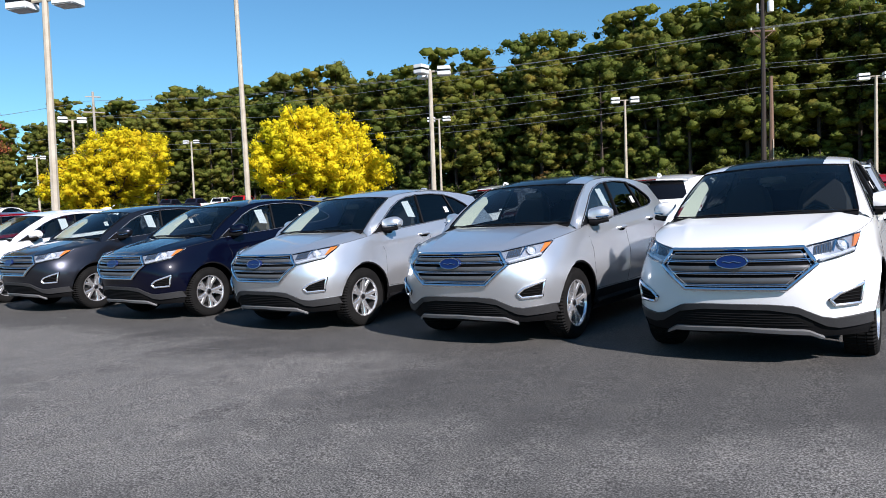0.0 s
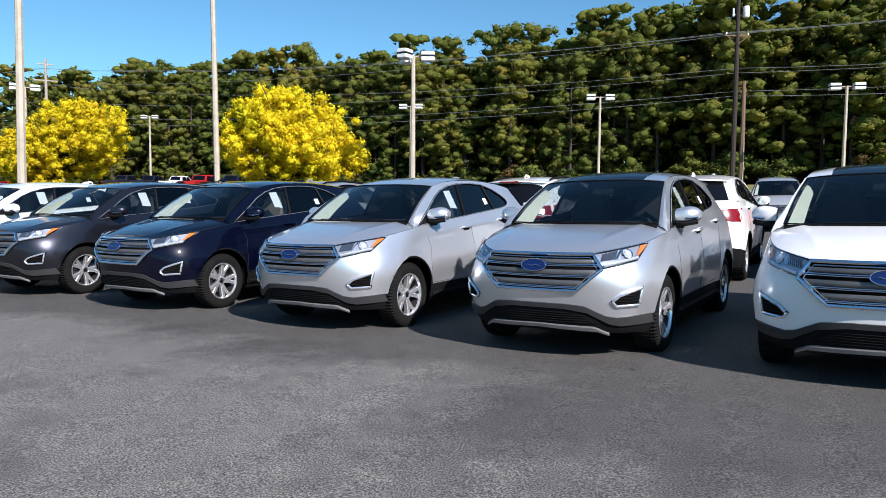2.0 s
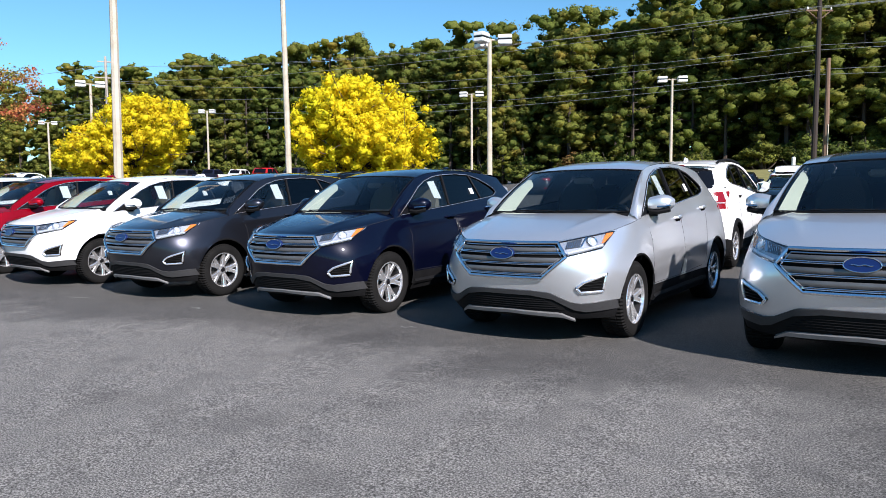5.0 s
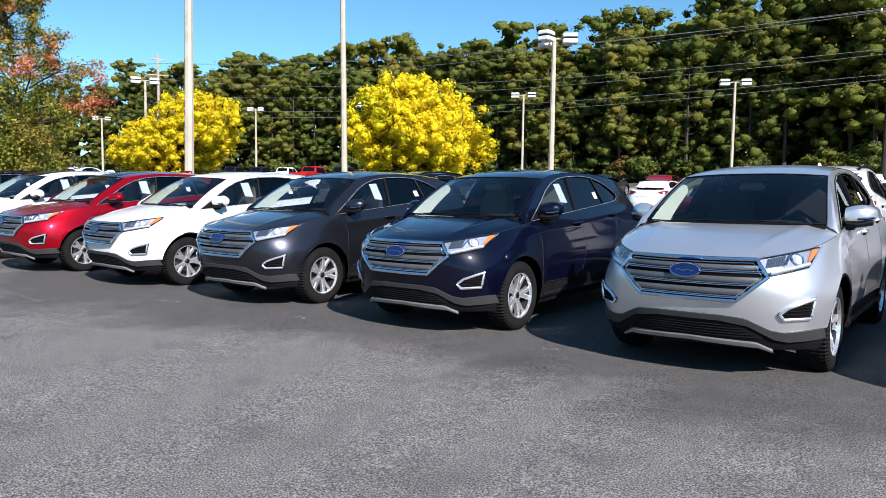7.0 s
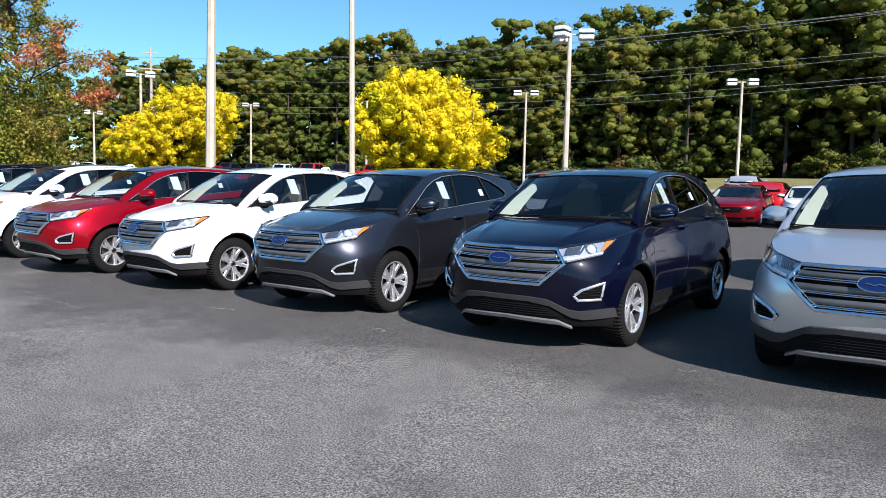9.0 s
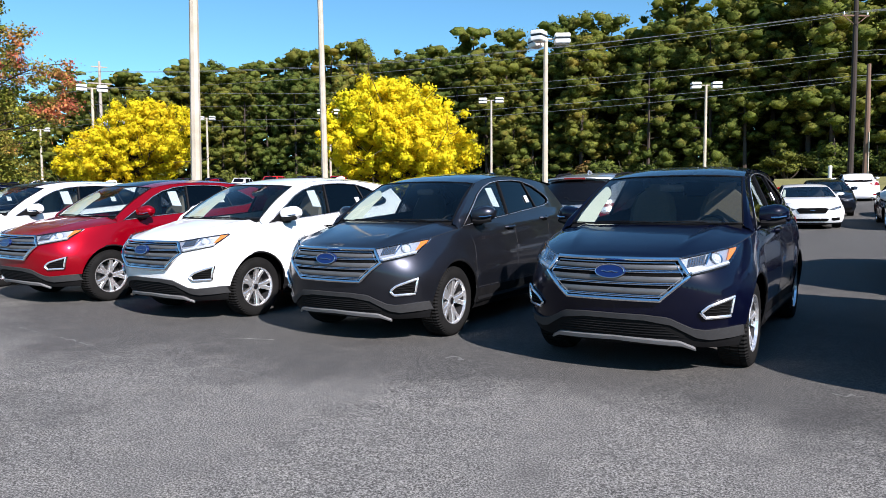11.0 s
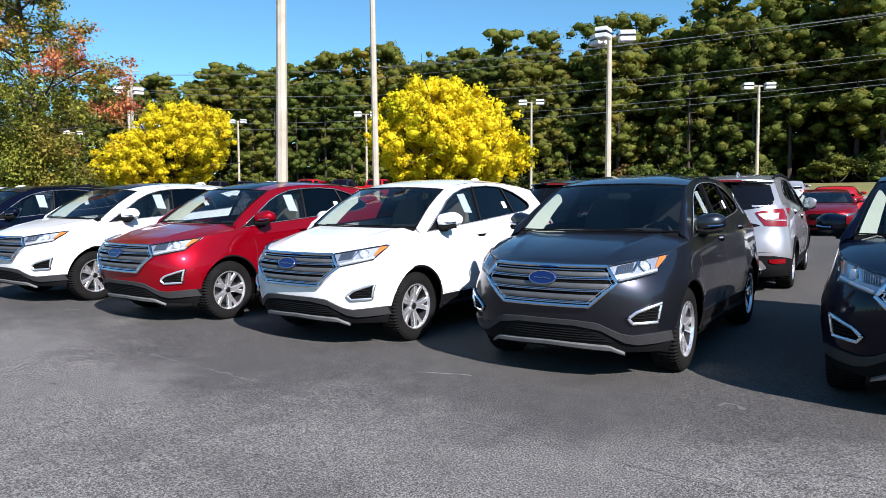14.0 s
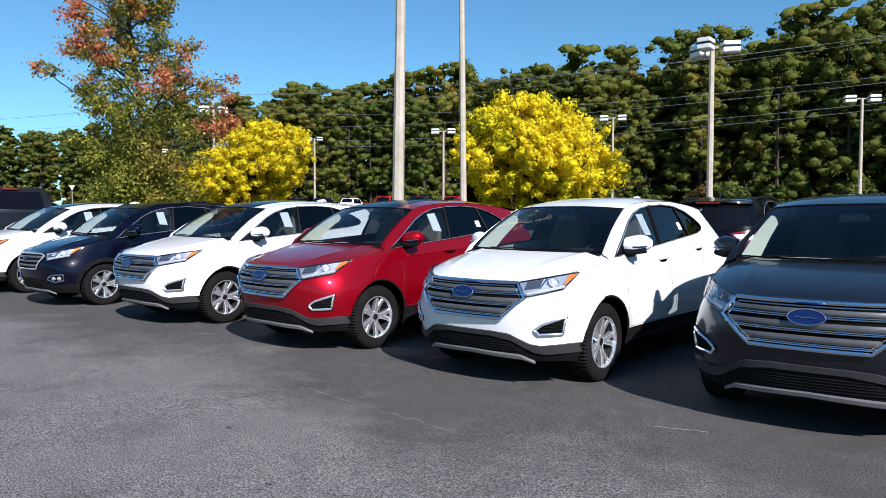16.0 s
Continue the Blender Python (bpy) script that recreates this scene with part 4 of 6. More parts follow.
    part("door_card", box(-0.80, 2.8, 0.95, 0.05, 2.5, 0.42, 0.02), CABIN, car)
    part("headliner", ([(x * house_x(y, smooth_interp(y, RAIL)) * 0.93, y, smooth_interp(y, RAIL) - 0.03 + 0.03 * (1 - x * x)) for y in np.linspace(1.92, 3.98, 8) for x in np.linspace(-1, 1, 7)], grid_faces(8, 7)), PAPER, car)
    for sx in (0.38, -0.38):
        seat = part("seat", join(box(sx, 2.15, 0.90, 0.50, 0.52, 0.16, 0.075), moved(loft([slab(z, w, -d, d, 0.05) for z, w, d in ((0.0, 0.21, 0.05), (0.12, 0.25, 0.08), (0.38, 0.25, 0.08), (0.54, 0.20, 0.07), (0.60, 0.13, 0.05))], True), Matrix.Translation((sx, 2.40, 0.93)) @ Matrix.Rotation(radians(-14), 4, 'X'))), SEAT, car)
        part("headrest", moved(box(0, 0, 0, 0.26, 0.09, 0.17, 0.04), Matrix.Translation((sx, 2.60, 1.51)) @ Matrix.Rotation(radians(-8), 4, 'X')), SEAT, seat)
    part("rear_bench", join(box(0, 3.05, 0.92, 1.35, 0.5, 0.16, 0.06), moved(box(0, 0, 0.28, 1.35, 0.14, 0.56, 0.06), Matrix.Translation((0, 3.42, 0.92)) @ Matrix.Rotation(radians(-18), 4, 'X')), box(0.42, 3.62, 1.43, 0.24, 0.09, 0.15, 0.03), box(-0.42, 3.62, 1.43, 0.24, 0.09, 0.15, 0.03)), SEAT, car)
    trim = []
    for t in range(11):
        edge = screen_at(-0.985, 0.02 + 0.82 * t / 10) + Vector((0.012, 0.012, -0.014))
        w = (1 - 0.35 * t / 10) * (1.0 if t < 9 else 0.75 if t == 9 else 0.3)
        trim += [edge, edge + Vector((0.055, 0.085, -0.012)) * w, edge + Vector((0.11, 0.175, -0.03)) * w]
    part("pillar_trim", (trim, grid_faces(11, 3)), CREAM, car, "pale cream pillar trim behind the windscreen")
    pad = [Vector((x, y, 1.190 + 0.01 * k)) for k in (0, 1) for x, y in ((-0.56, 1.28), (-0.02, 1.22), (0.0, 1.33), (-0.54, 1.39))]
    part("dash_sheet", (pad, [(0, 1, 2, 3), (4, 5, 6, 7), (0, 1, 5, 4), (1, 2, 6, 5), (2, 3, 7, 6), (3, 0, 4, 7)]), PAPER, car, "white sheet lying on the dashboard", False)
    part("rear_view_mirror", box(0, 1.80, 1.535, 0.24, 0.03, 0.07, 0.015), BLACK, car)
    sheet = [to_side(y, z) - Vector((0.022, 0, 0)) for y, z in ((2.10, 1.36), (2.26, 1.35), (2.24, 1.585), (2.08, 1.575))]
    part("price_sheet", (sheet + [p - Vector((0.003, 0, 0)) for p in sheet], [(0, 1, 2, 3), (4, 5, 6, 7), (0, 1, 5, 4), (1, 2, 6, 5), (2, 3, 7, 6), (3, 0, 4, 7)]), PAPER, car, "white price sheet inside the side window", False)
    tag = [to_side(y, z) - Vector((-0.001, 0, 0)) for y, z in ((3.02, 1.40), (3.11, 1.405), (3.10, 1.49), (3.01, 1.485))]
    part("window_sticker", (tag + [p - Vector((0.004, 0, 0)) for p in tag], [(0, 1, 2, 3), (4, 5, 6, 7), (0, 1, 5, 4), (1, 2, 6, 5), (2, 3, 7, 6), (3, 0, 4, 7)]), PAPER, car, "small white sticker on the rear side window", False)
    return car


def colour_car(car, rgb, metal, seat, roof_panel, dash=False):
    for o in list(car.children_recursive):
        o.color = (*seat, 1) if o.data and o.data.materials[0] == SEAT else (*rgb, metal)
        if (o.name.startswith("roof_panel") and not roof_panel) or (o.name.startswith("dash_sheet") and not dash):
            bpy.data.objects.remove(o)


# ---- ground ----
def sheet(name, xs, ys, z_at, mat, label, category):
    verts = [(x, y, z_at(x, y)) for x in xs for y in ys]
    ob = new(name, mesh_of(name, verts, grid_faces(len(xs), len(ys))))
    ob.data.materials.append(mat)
    return tagged(ob, label, category, kind="structure")


xs = sorted(set([-3000, -1000, -400, -200] + list(range(-140, 61, 2)) + [100, 200, 400, 1000, 3000]))
ys = sorted(set([-3000, -1000, -300, -100, -40] + list(range(-20, 141, 4)) + [200, 400, 1000, 3000]))
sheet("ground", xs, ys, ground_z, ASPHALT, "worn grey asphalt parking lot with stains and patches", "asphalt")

# ---- the row of crossovers ----
WHITE, SILVER, NAVY, GREY, RED = (0.76, 0.76, 0.75), (0.70, 0.715, 0.735), (0.0013, 0.0018, 0.0085), (0.035, 0.037, 0.047), (0.25, 0.0006, 0.007)
BEIGE, DARKSEAT = (0.13, 0.108, 0.076), (0.014, 0.014, 0.015)
ROW = [
    # x, y, turn, colour, metal, seats, glass roof, words
    (8.50, -0.19, -2.9, WHITE, 0.0, DARKSEAT, True, "white crossover with dark glass roof parked nose out"),
    (5.82, -0.08, -3.4, SILVER, 0.8, DARKSEAT, True, "silver crossover with dark glass roof parked nose out"),
    (2.95, -0.015, -3.2, SILVER, 0.8, DARKSEAT, False, "silver crossover with silver roof parked nose out"),
    (0.0, 0.0, -2.1, NAVY, 0.1, BEIGE, False, "glossy blue-black crossover with beige seats parked nose out"),
    (-2.91, 0.0, -1.3, GREY, 0.85, DARKSEAT, False, "dark metallic grey crossover parked nose out"),
    (-5.73, -0.05, -3.2, WHITE, 0.0, BEIGE, False, "white crossover with white roof parked nose out"),
    (-8.50, -0.17, -2.9, RED, 0.5, BEIGE, True, "ruby red crossover with dark glass roof parked nose out"),
    (-11.41, -0.16, -1.7, WHITE, 0.0, BEIGE, True, "white crossover with dark glass roof parked nose out"),
]
first = build_crossover("crossover", ROW[0][7])
first["group"] = "row of crossovers"
cars = [first] + [copy_thing(first, Matrix()) for _ in ROW[1:]]
for car, (x, y, turn, rgb, metal, seat, glass_roof, words) in zip(cars, ROW):
    car.matrix_world = pose(x, y, ground_z(x), 0, math.degrees(math.atan(-0.0018 * (x + 4))), turn)
    car["label"] = words
    colour_car(car, rgb, metal, seat, glass_roof, rgb in (GREY, RED))


def warped(source, name, label, warp, wheel_scale, drop=()):
    """Another make of vehicle: the same parts reshaped by warp(x, y, z)."""
    car = copy_thing(source, Matrix())
    car.name = name
    car["label"] = label
    for o in list(car.children):
        if any(o.name.startswith(d) for d in drop):
            for c in list(o.children):
                bpy.data.objects.remove(c)
            bpy.data.objects.remove(o)
        elif o.name.startswith("wheel") and not o.name.startswith("wheel_housing"):
            p = o.matrix_basis.translation.copy()
            q = Vector(warp(p.x, p.y, HUB_Z))
            o.matrix_basis = Matrix.Translation((q.x, q.y, HUB_Z * wheel_scale)) @ o.matrix_basis.to_3x3().to_4x4() @ Matrix.Scale(wheel_scale, 4)
        else:
            for c in (o, *o.children_recursive):
                c.data = c.data.copy()
                for v in c.data.vertices:
                    v.co = warp(*v.co)
    return car


def warp_small(x, y, z):
    return x * 0.955, y * 0.947, z * (0.93 + 0.08 * step(0.85, 1.35, z))


def warp_coupe(x, y, z):
    q = z * 0.83 if z < 1.14 else 0.946 + (z - 1.14) * 0.66 - 0.20 * step(3.1, 4.6, y) * step(1.2, 1.6, z)
    return x * 0.995, y + 0.28 * step(0.6, 1.4, y) * (1 - step(3.2, 3.8, y)), q


def stand(car, x, y, turn):
    car.matrix_world = pose(x, y, ground_z(x, y), math.degrees(math.atan((ground_z(x, y + 1) - ground_z(x, y - 1)) / 2)), math.degrees(math.atan(-(ground_z(x + 1, y) - ground_z(x - 1, y)) / 2)), 0) @ pose(0, 0, 0, 0, 0, turn)
    return car


def parked(source, label, x, y, turn, rgb, metal, seat=DARKSEAT, roof=False, group=""):
    car = stand(copy_thing(source, Matrix()), x, y, turn)
    car["label"] = label
    if group:
        car["group"] = group
    elif "group" in car:
        del car["group"]
    colour_car(car, rgb, metal, seat, roof)
    return car


# the row goes on to the west
small = warped(first, "small_suv", "blue-black compact suv parked nose out", warp_small, 0.97, ("tail_lamp", "rear_reflector", "rear_screen", "grille", "badge", "fog_lamp", "tailgate_bar", "stop_lamp", "bumper_ribbon", "arch_lip", "exhaust_tip"))
bent = lambda geo, warp=warp_small: ([warp(*v) for v in geo[0]], geo[1])


def dress_small(car):
    """What the compact suv has of its own: a smaller grille, chrome fog lamps, black arches, a rounded rear screen and white-cored tail lamps."""
    up = [(-0.50, 0.915), (-0.40, 0.945), (0.40, 0.945), (0.50, 0.915)]
    low = [(-0.50, 0.885), (-0.36, 0.690), (0.36, 0.690), (0.50, 0.885)]
    grille = part("grille", bent(band(up, low, 30, 6, 0.006, 0.02)), VOID, car, "black grille with three grey bars")
    part("grille_frame", bent(tube(outline(up + low[::-1][1:3], 0.016, 6), 0.014, 6, True)), BRIGHT, grille)
    for z, r in ((0.895, 0.47), (0.825, 0.43), (0.750, 0.385)):
        part("grille_bar", bent(tube([on_front(x, z, 0.008) for x in np.linspace(-r, r, 20)], 0.021, 8, False, 0.6)), SATIN, grille)
    part("badge", bent(tube([on_front(x, 0.86, 0.022) for x in (-0.085, -0.05, 0.0, 0.05, 0.085)], [0.012, 0.034, 0.040, 0.034, 0.012], 10, False, 0.4)), BADGE, car, "blue oval badge")
    for sgn in (1, -1):
        flip = (lambda g: bent(g)) if sgn > 0 else (lambda g: bent(mirrored(g)))
        fog = part("fog_lamp", flip(band([(0.56, 0.515), (0.66, 0.590), (0.82, 0.605)], [(0.56, 0.500), (0.70, 0.455), (0.82, 0.490)], 14, 5, 0.008, 0.02)), VOID, car, "chrome fog lamp cluster")
        part("fog_surround", flip(tube(outline([(0.565, 0.508), (0.66, 0.585), (0.815, 0.600), (0.815, 0.495), (0.70, 0.460)], 0.012, 5), 0.012, 6, True)), CHROME, fog)
        for x in (0.69, 0.765):
            n = (on_front(x, 0.53, 1) - on_front(x, 0.53, 0)).to_track_quat('Z', 'Y').to_matrix().to_4x4()
            part("fog_lens", flip(moved(turned([(0.036, 0.004), (0.033, 0.016), (0.018, 0.022), (0.001, 0.024)], 14, 'z'), Matrix.Translation(on_front(x, 0.53, 0.012)) @ n)), LAMP_BOWL, fog)
        for hub in (FRONT_HUB, REAR_HUB):
            rows = []
            for k in range(29):
                a = radians(-6 + 192 * k / 28)
                for r, o in ((ARCH - 0.006, -0.035), (ARCH - 0.004, 0.012), (ARCH + 0.062, 0.014), (ARCH + 0.070, -0.006)):
                    y, z = hub - r * math.cos(a), HUB_Z + r * math.sin(a)
                    x = half_width(y, z)
                    if hub == FRONT_HUB and y < 0.85:
                        fits = [q for q in np.linspace(0.6, 0.95, 60) if front_y(q, z) <= y]
                        x = min(x, fits[-1] if fits else x)
                    rows.append((x + o, y, z))
            part("arch_cladding", flip((rows, grid_faces(29, 4))), PLASTIC, car, "black plastic wheel arch trim")
        lamp = part("tail_lamp", flip(band([(0.43, 1.205), (0.66, 1.240), (0.868, 1.250)], [(0.43, 1.190), (0.57, 1.045), (0.868, 1.030)], 16, 5, 0.014, 0.03, on_rear)), RED_LENS, car, "red tail lamp with clear core")
        part("clear_core", flip(band([(0.47, 1.185), (0.60, 1.190), (0.74, 1.190)], [(0.47, 1.175), (0.54, 1.128), (0.74, 1.130)], 10, 3, 0.022, 0.02, on_rear)), REFLECTOR, lamp)
        part("lamp_line", flip(tube([on_rear(x, 1.112 - 0.03 * (x - 0.6), 0.020) for x in np.linspace(0.56, 0.83, 8)], 0.006, 5)), REFLECTOR, lamp)
        part("rear_reflector", flip(band([(0.64, 0.545), (0.845, 0.555)], [(0.64, 0.500), (0.70, 0.478), (0.845, 0.485)], 8, 2, 0.026, 0.02, on_rear)), RED_LENS, car)
        tip = moved(turned([(0.046, 4.50), (0.052, 4.80), (0.046, 4.81), (0.040, 4.79), (0.038, 4.55)], 18, 'z'), Matrix.Rotation(radians(-90), 4, 'X'))
        part("exhaust_tip", flip(moved(tip, Matrix.Translation((0.50, 0, 0.355)))), CHROME, car)
    part("bumper_band", bent(band([(-0.86, 0.600), (0.86, 0.600)], [(-0.86, 0.430), (0.86, 0.430)], 30, 3, 0.010, 0.02, on_rear)), PLASTIC, car, "black lower rear bumper")
    part("skid_plate", bent(band([(-0.60, 0.43), (-0.52, 0.545), (0.52, 0.545), (0.60, 0.43)], [(-0.60, 0.40), (-0.54, 0.375), (0.54, 0.375), (0.60, 0.40)], 22, 4, 0.022, 0.02, on_rear)), STRIP, car, "silver skid plate")
    for z, x in ((0.655, 0.82), (0.865, 0.46)):
        part("tailgate_seam", bent(tube([on_rear(q, z, 0.002) for q in np.linspace(-x, x, 22)], 0.005, 4)), SEAM, car)
    part("tailgate_bar", bent(band([(-0.50, 1.055), (-0.40, 1.075), (0.40, 1.075), (0.50, 1.055)], [(-0.50, 1.045), (-0.40, 1.030), (0.40, 1.030), (0.50, 1.045)], 18, 2, 0.012, 0.02, on_rear)), PILLAR, car)
    rows = []
    for f in np.linspace(-1, 1, 21):
        for t in np.linspace(0, 1, 9):
            z = 1.612 - t * (0.305 + 0.075 * (1 - f * f))
            y0 = interp(z, [(q[1], q[0]) for q in reversed(CORNER)])
            x = f * (house_x(y0, z) - 0.002) * (0.90 - 0.05 * max(0.0, t - 0.75) * 4 - 0.03 * max(0.0, 0.12 - t) * 8)
            y = y0 + 0.30 * (1 - abs(f * 0.9) ** 2.4) + 0.014
            rows.append((x, max(y, rear_y(x, z) + 0.012) if z < 1.30 else y, z + 0.025 * (1 - f * f) * (1 - t)))
    part("rear_screen", bent((rows, grid_faces(21, 9))), DARK_PANE, car, "dark rounded rear screen")
    part("rear_wiper", bent(tube([rows[9 + 9 * k + 7 - (k > 9)] for k in range(4, 12)], 0.006, 4)), PLASTIC, car)
    part("stop_lamp", bent(box(0, 4.405, 1.662, 0.40, 0.03, 0.034, 0.008)), RED_LENS, car)


dress_small(small)
for sx in (1, -1):
    part("roof_rail", tube([(sx * 0.60, 1.85, 1.675), (sx * 0.60, 2.0, 1.735), (sx * 0.59, 2.8, 1.785), (sx * 0.565, 3.45, 1.755), (sx * 0.555, 3.6, 1.70)], 0.022, 6), PLASTIC, small, "black roof rail")
stand(small, -14.75, -0.12, -2.0)
colour_car(small, NAVY, 0.1, DARKSEAT, False)
small["group"] = "row of crossovers"
parked(first, "white crossover with beige seats parked nose out", -17.6, -0.2, -2.0, WHITE, 0.0, BEIGE, True, "row of crossovers")

# the second row stands tail to tail with the first
BACK = "second row of parked cars"
parked(first, "white crossover with red tail lamps parked tail out", 6.03, 10.55, 180, WHITE, 0.0, group=BACK)
parked(small, "white compact suv with red tail lamps parked tail out", 3.07, 10.1, 179, WHITE, 0.0, group=BACK)
parked(small, "silver compact suv with red tail lamps parked tail out", -2.68, 10.5, 181, (0.36, 0.365, 0.375), 0.6, group=BACK)
parked(small, "black compact suv with red tail lamps parked tail out", -5.55, 10.5, 181, (0.0022, 0.0024, 0.0045), 0.1, group=BACK)
parked(small, "light grey compact suv parked tail out", 8.75, 10.8, 180, (0.42, 0.45, 0.48), 0.6, group=BACK)

# cars across the aisle
ACROSS = "cars across the aisle"
coupe = warped(first, "coupe", "white sports coupe with black grille parked nose out", warp_coupe, 0.93, ("badge", "price_sheet", "roof_panel", "bumper_strip", "fog_lamp", "headlight", "grille", "intake", "bumper_ribbon", "window_trim", "roof_fin", "plate_recess"))
for o in coupe.children:
    if o.name.startswith("lower_cladding"):
        o.data.materials[0] = PAINT


def dress_coupe(car):
    """The coupe's own face: a black trapezoid grille, a slot below it and narrow dark headlamps."""
    fit = lambda g: bent(g, warp_coupe)
    grille = part("grille", fit(band([(-0.44, 0.79), (-0.36, 0.825), (0.36, 0.825), (0.44, 0.79)], [(-0.44, 0.76), (-0.36, 0.625), (0.36, 0.625), (0.44, 0.76)], 26, 5, 0.010, 0.02)), VOID, car, "black mesh grille")
    for k in range(4):
        part("grille_bar", fit(tube([on_front(x, 0.655 + 0.04 * k, 0.012) for x in np.linspace(-0.36, 0.36, 14)], 0.005, 4)), PLASTIC, grille)
    part("grille_badge", fit(tube([on_front(x, 0.735, 0.018) for x in (-0.07, -0.02, 0.03, 0.07)], [0.006, 0.014, 0.016, 0.005], 6)), CHROME, grille)
    part("intake", fit(band([(-0.46, 0.41), (-0.38, 0.425), (0.38, 0.425), (0.46, 0.41)], [(-0.46, 0.36), (-0.40, 0.325), (0.40, 0.325), (0.46, 0.36)], 22, 3, 0.010, 0.02)), VOID, car, "black lower intake slot")
    part("front_lip", fit(band([(-0.80, 0.245), (0.80, 0.245)], [(-0.80, 0.20), (0.80, 0.20)], 26, 2, 0.012, 0.02)), PLASTIC, car, "black chin spoiler")
    for sgn in (1, -1):
        flip = fit if sgn > 0 else (lambda g: fit(mirrored(g)))
        lamp = part("headlight", flip(band([(0.46, 0.775), (0.62, 0.835), (0.82, 0.875)], [(0.46, 0.765), (0.56, 0.725), (0.82, 0.800)], 16, 5, 0.008, 0.02)), LAMP_DARK, car, "narrow dark headlamp")
        for x in (0.60, 0.68):
            part("lamp_bar", flip(tube([on_front(x + 0.02 * k, 0.755 + 0.022 * k + 0.2 * (x - 0.6), 0.014) for k in range(3)], 0.010, 5)), CHROME, lamp)
        part("fog_lamp", flip(band([(0.55, 0.44), (0.78, 0.455)], [(0.55, 0.37), (0.60, 0.34), (0.78, 0.36)], 10, 3, 0.010, 0.02)), VOID, car, "black fog lamp slot")


dress_coupe(coupe)
stand(coupe, 0.45, 18.9, 9)
colour_car(coupe, WHITE, 0.0, DARKSEAT, False)
coupe["group"] = ACROSS
parked(coupe, "dark red sports coupe with black grille parked nose out", -2.1, 18.7, 3, (0.14, 0.002, 0.006), 0.3, group=ACROSS)
parked(coupe, "black saloon parked across the aisle", 3.35, 18.7, 4, (0.0020, 0.0024, 0.0042), 0.1, group=ACROSS)
parked(small, "silver compact suv parked nose out across the aisle", 6.72, 19.4, 5, (0.48, 0.49, 0.50), 0.5, group=ACROSS)
parked(coupe, "white saloon parked tail out beyond the coupes", -6.1, 29.0, 184, WHITE, 0.0, group=ACROSS)
parked(coupe, "bright red coupe parked tail out beyond the coupes", -2.4, 29.0, 184, (0.36, 0.008, 0.008), 0.1, group=ACROSS)
parked(coupe, "black coupe parked nose out beyond the coupes", 0.7, 24.6, 6, (0.004, 0.005, 0.008), 0.1, group=ACROSS)
parked(coupe, "white saloon parked at the grass edge", 1.3, 39.3, 184, WHITE, 0.0, group=ACROSS)
hatch = parked(small, "white hatchback with red tail lamps parked tail out", 4.15, 28.0, 182, WHITE, 0.0, group=ACROSS)
hatch.matrix_world = hatch.matrix_world @ Matrix.Diagonal((0.97, 0.91, 0.87, 1))
parked(coupe, "black saloon parked at the grass edge", 5.7, 38.2, 183, (0.004, 0.004, 0.006), 0.1, group=ACROSS)
parked(coupe, "red saloon parked at the grass edge", 9.0, 31.5, 182, (0.30, 0.006, 0.01), 0.1, group=ACROSS)
parked(coupe, "silver saloon parked at the grass edge", -5.2, 37.5, 188, (0.45, 0.46, 0.48), 0.5, group=ACROSS)
parked(coupe, "dark red saloon parked at the grass edge", -8.6, 37.0, 186, (0.20, 0.005, 0.008), 0.2, group=ACROSS)
parked(coupe, "dark grey saloon parked at the grass edge", -12.0, 36.8, 186, (0.02, 0.022, 0.026), 0.4, group=ACROSS)


parked(small, "white compact suv parked far off", -45.2, 22.4, 205, WHITE, 0.0, group="cars far off")


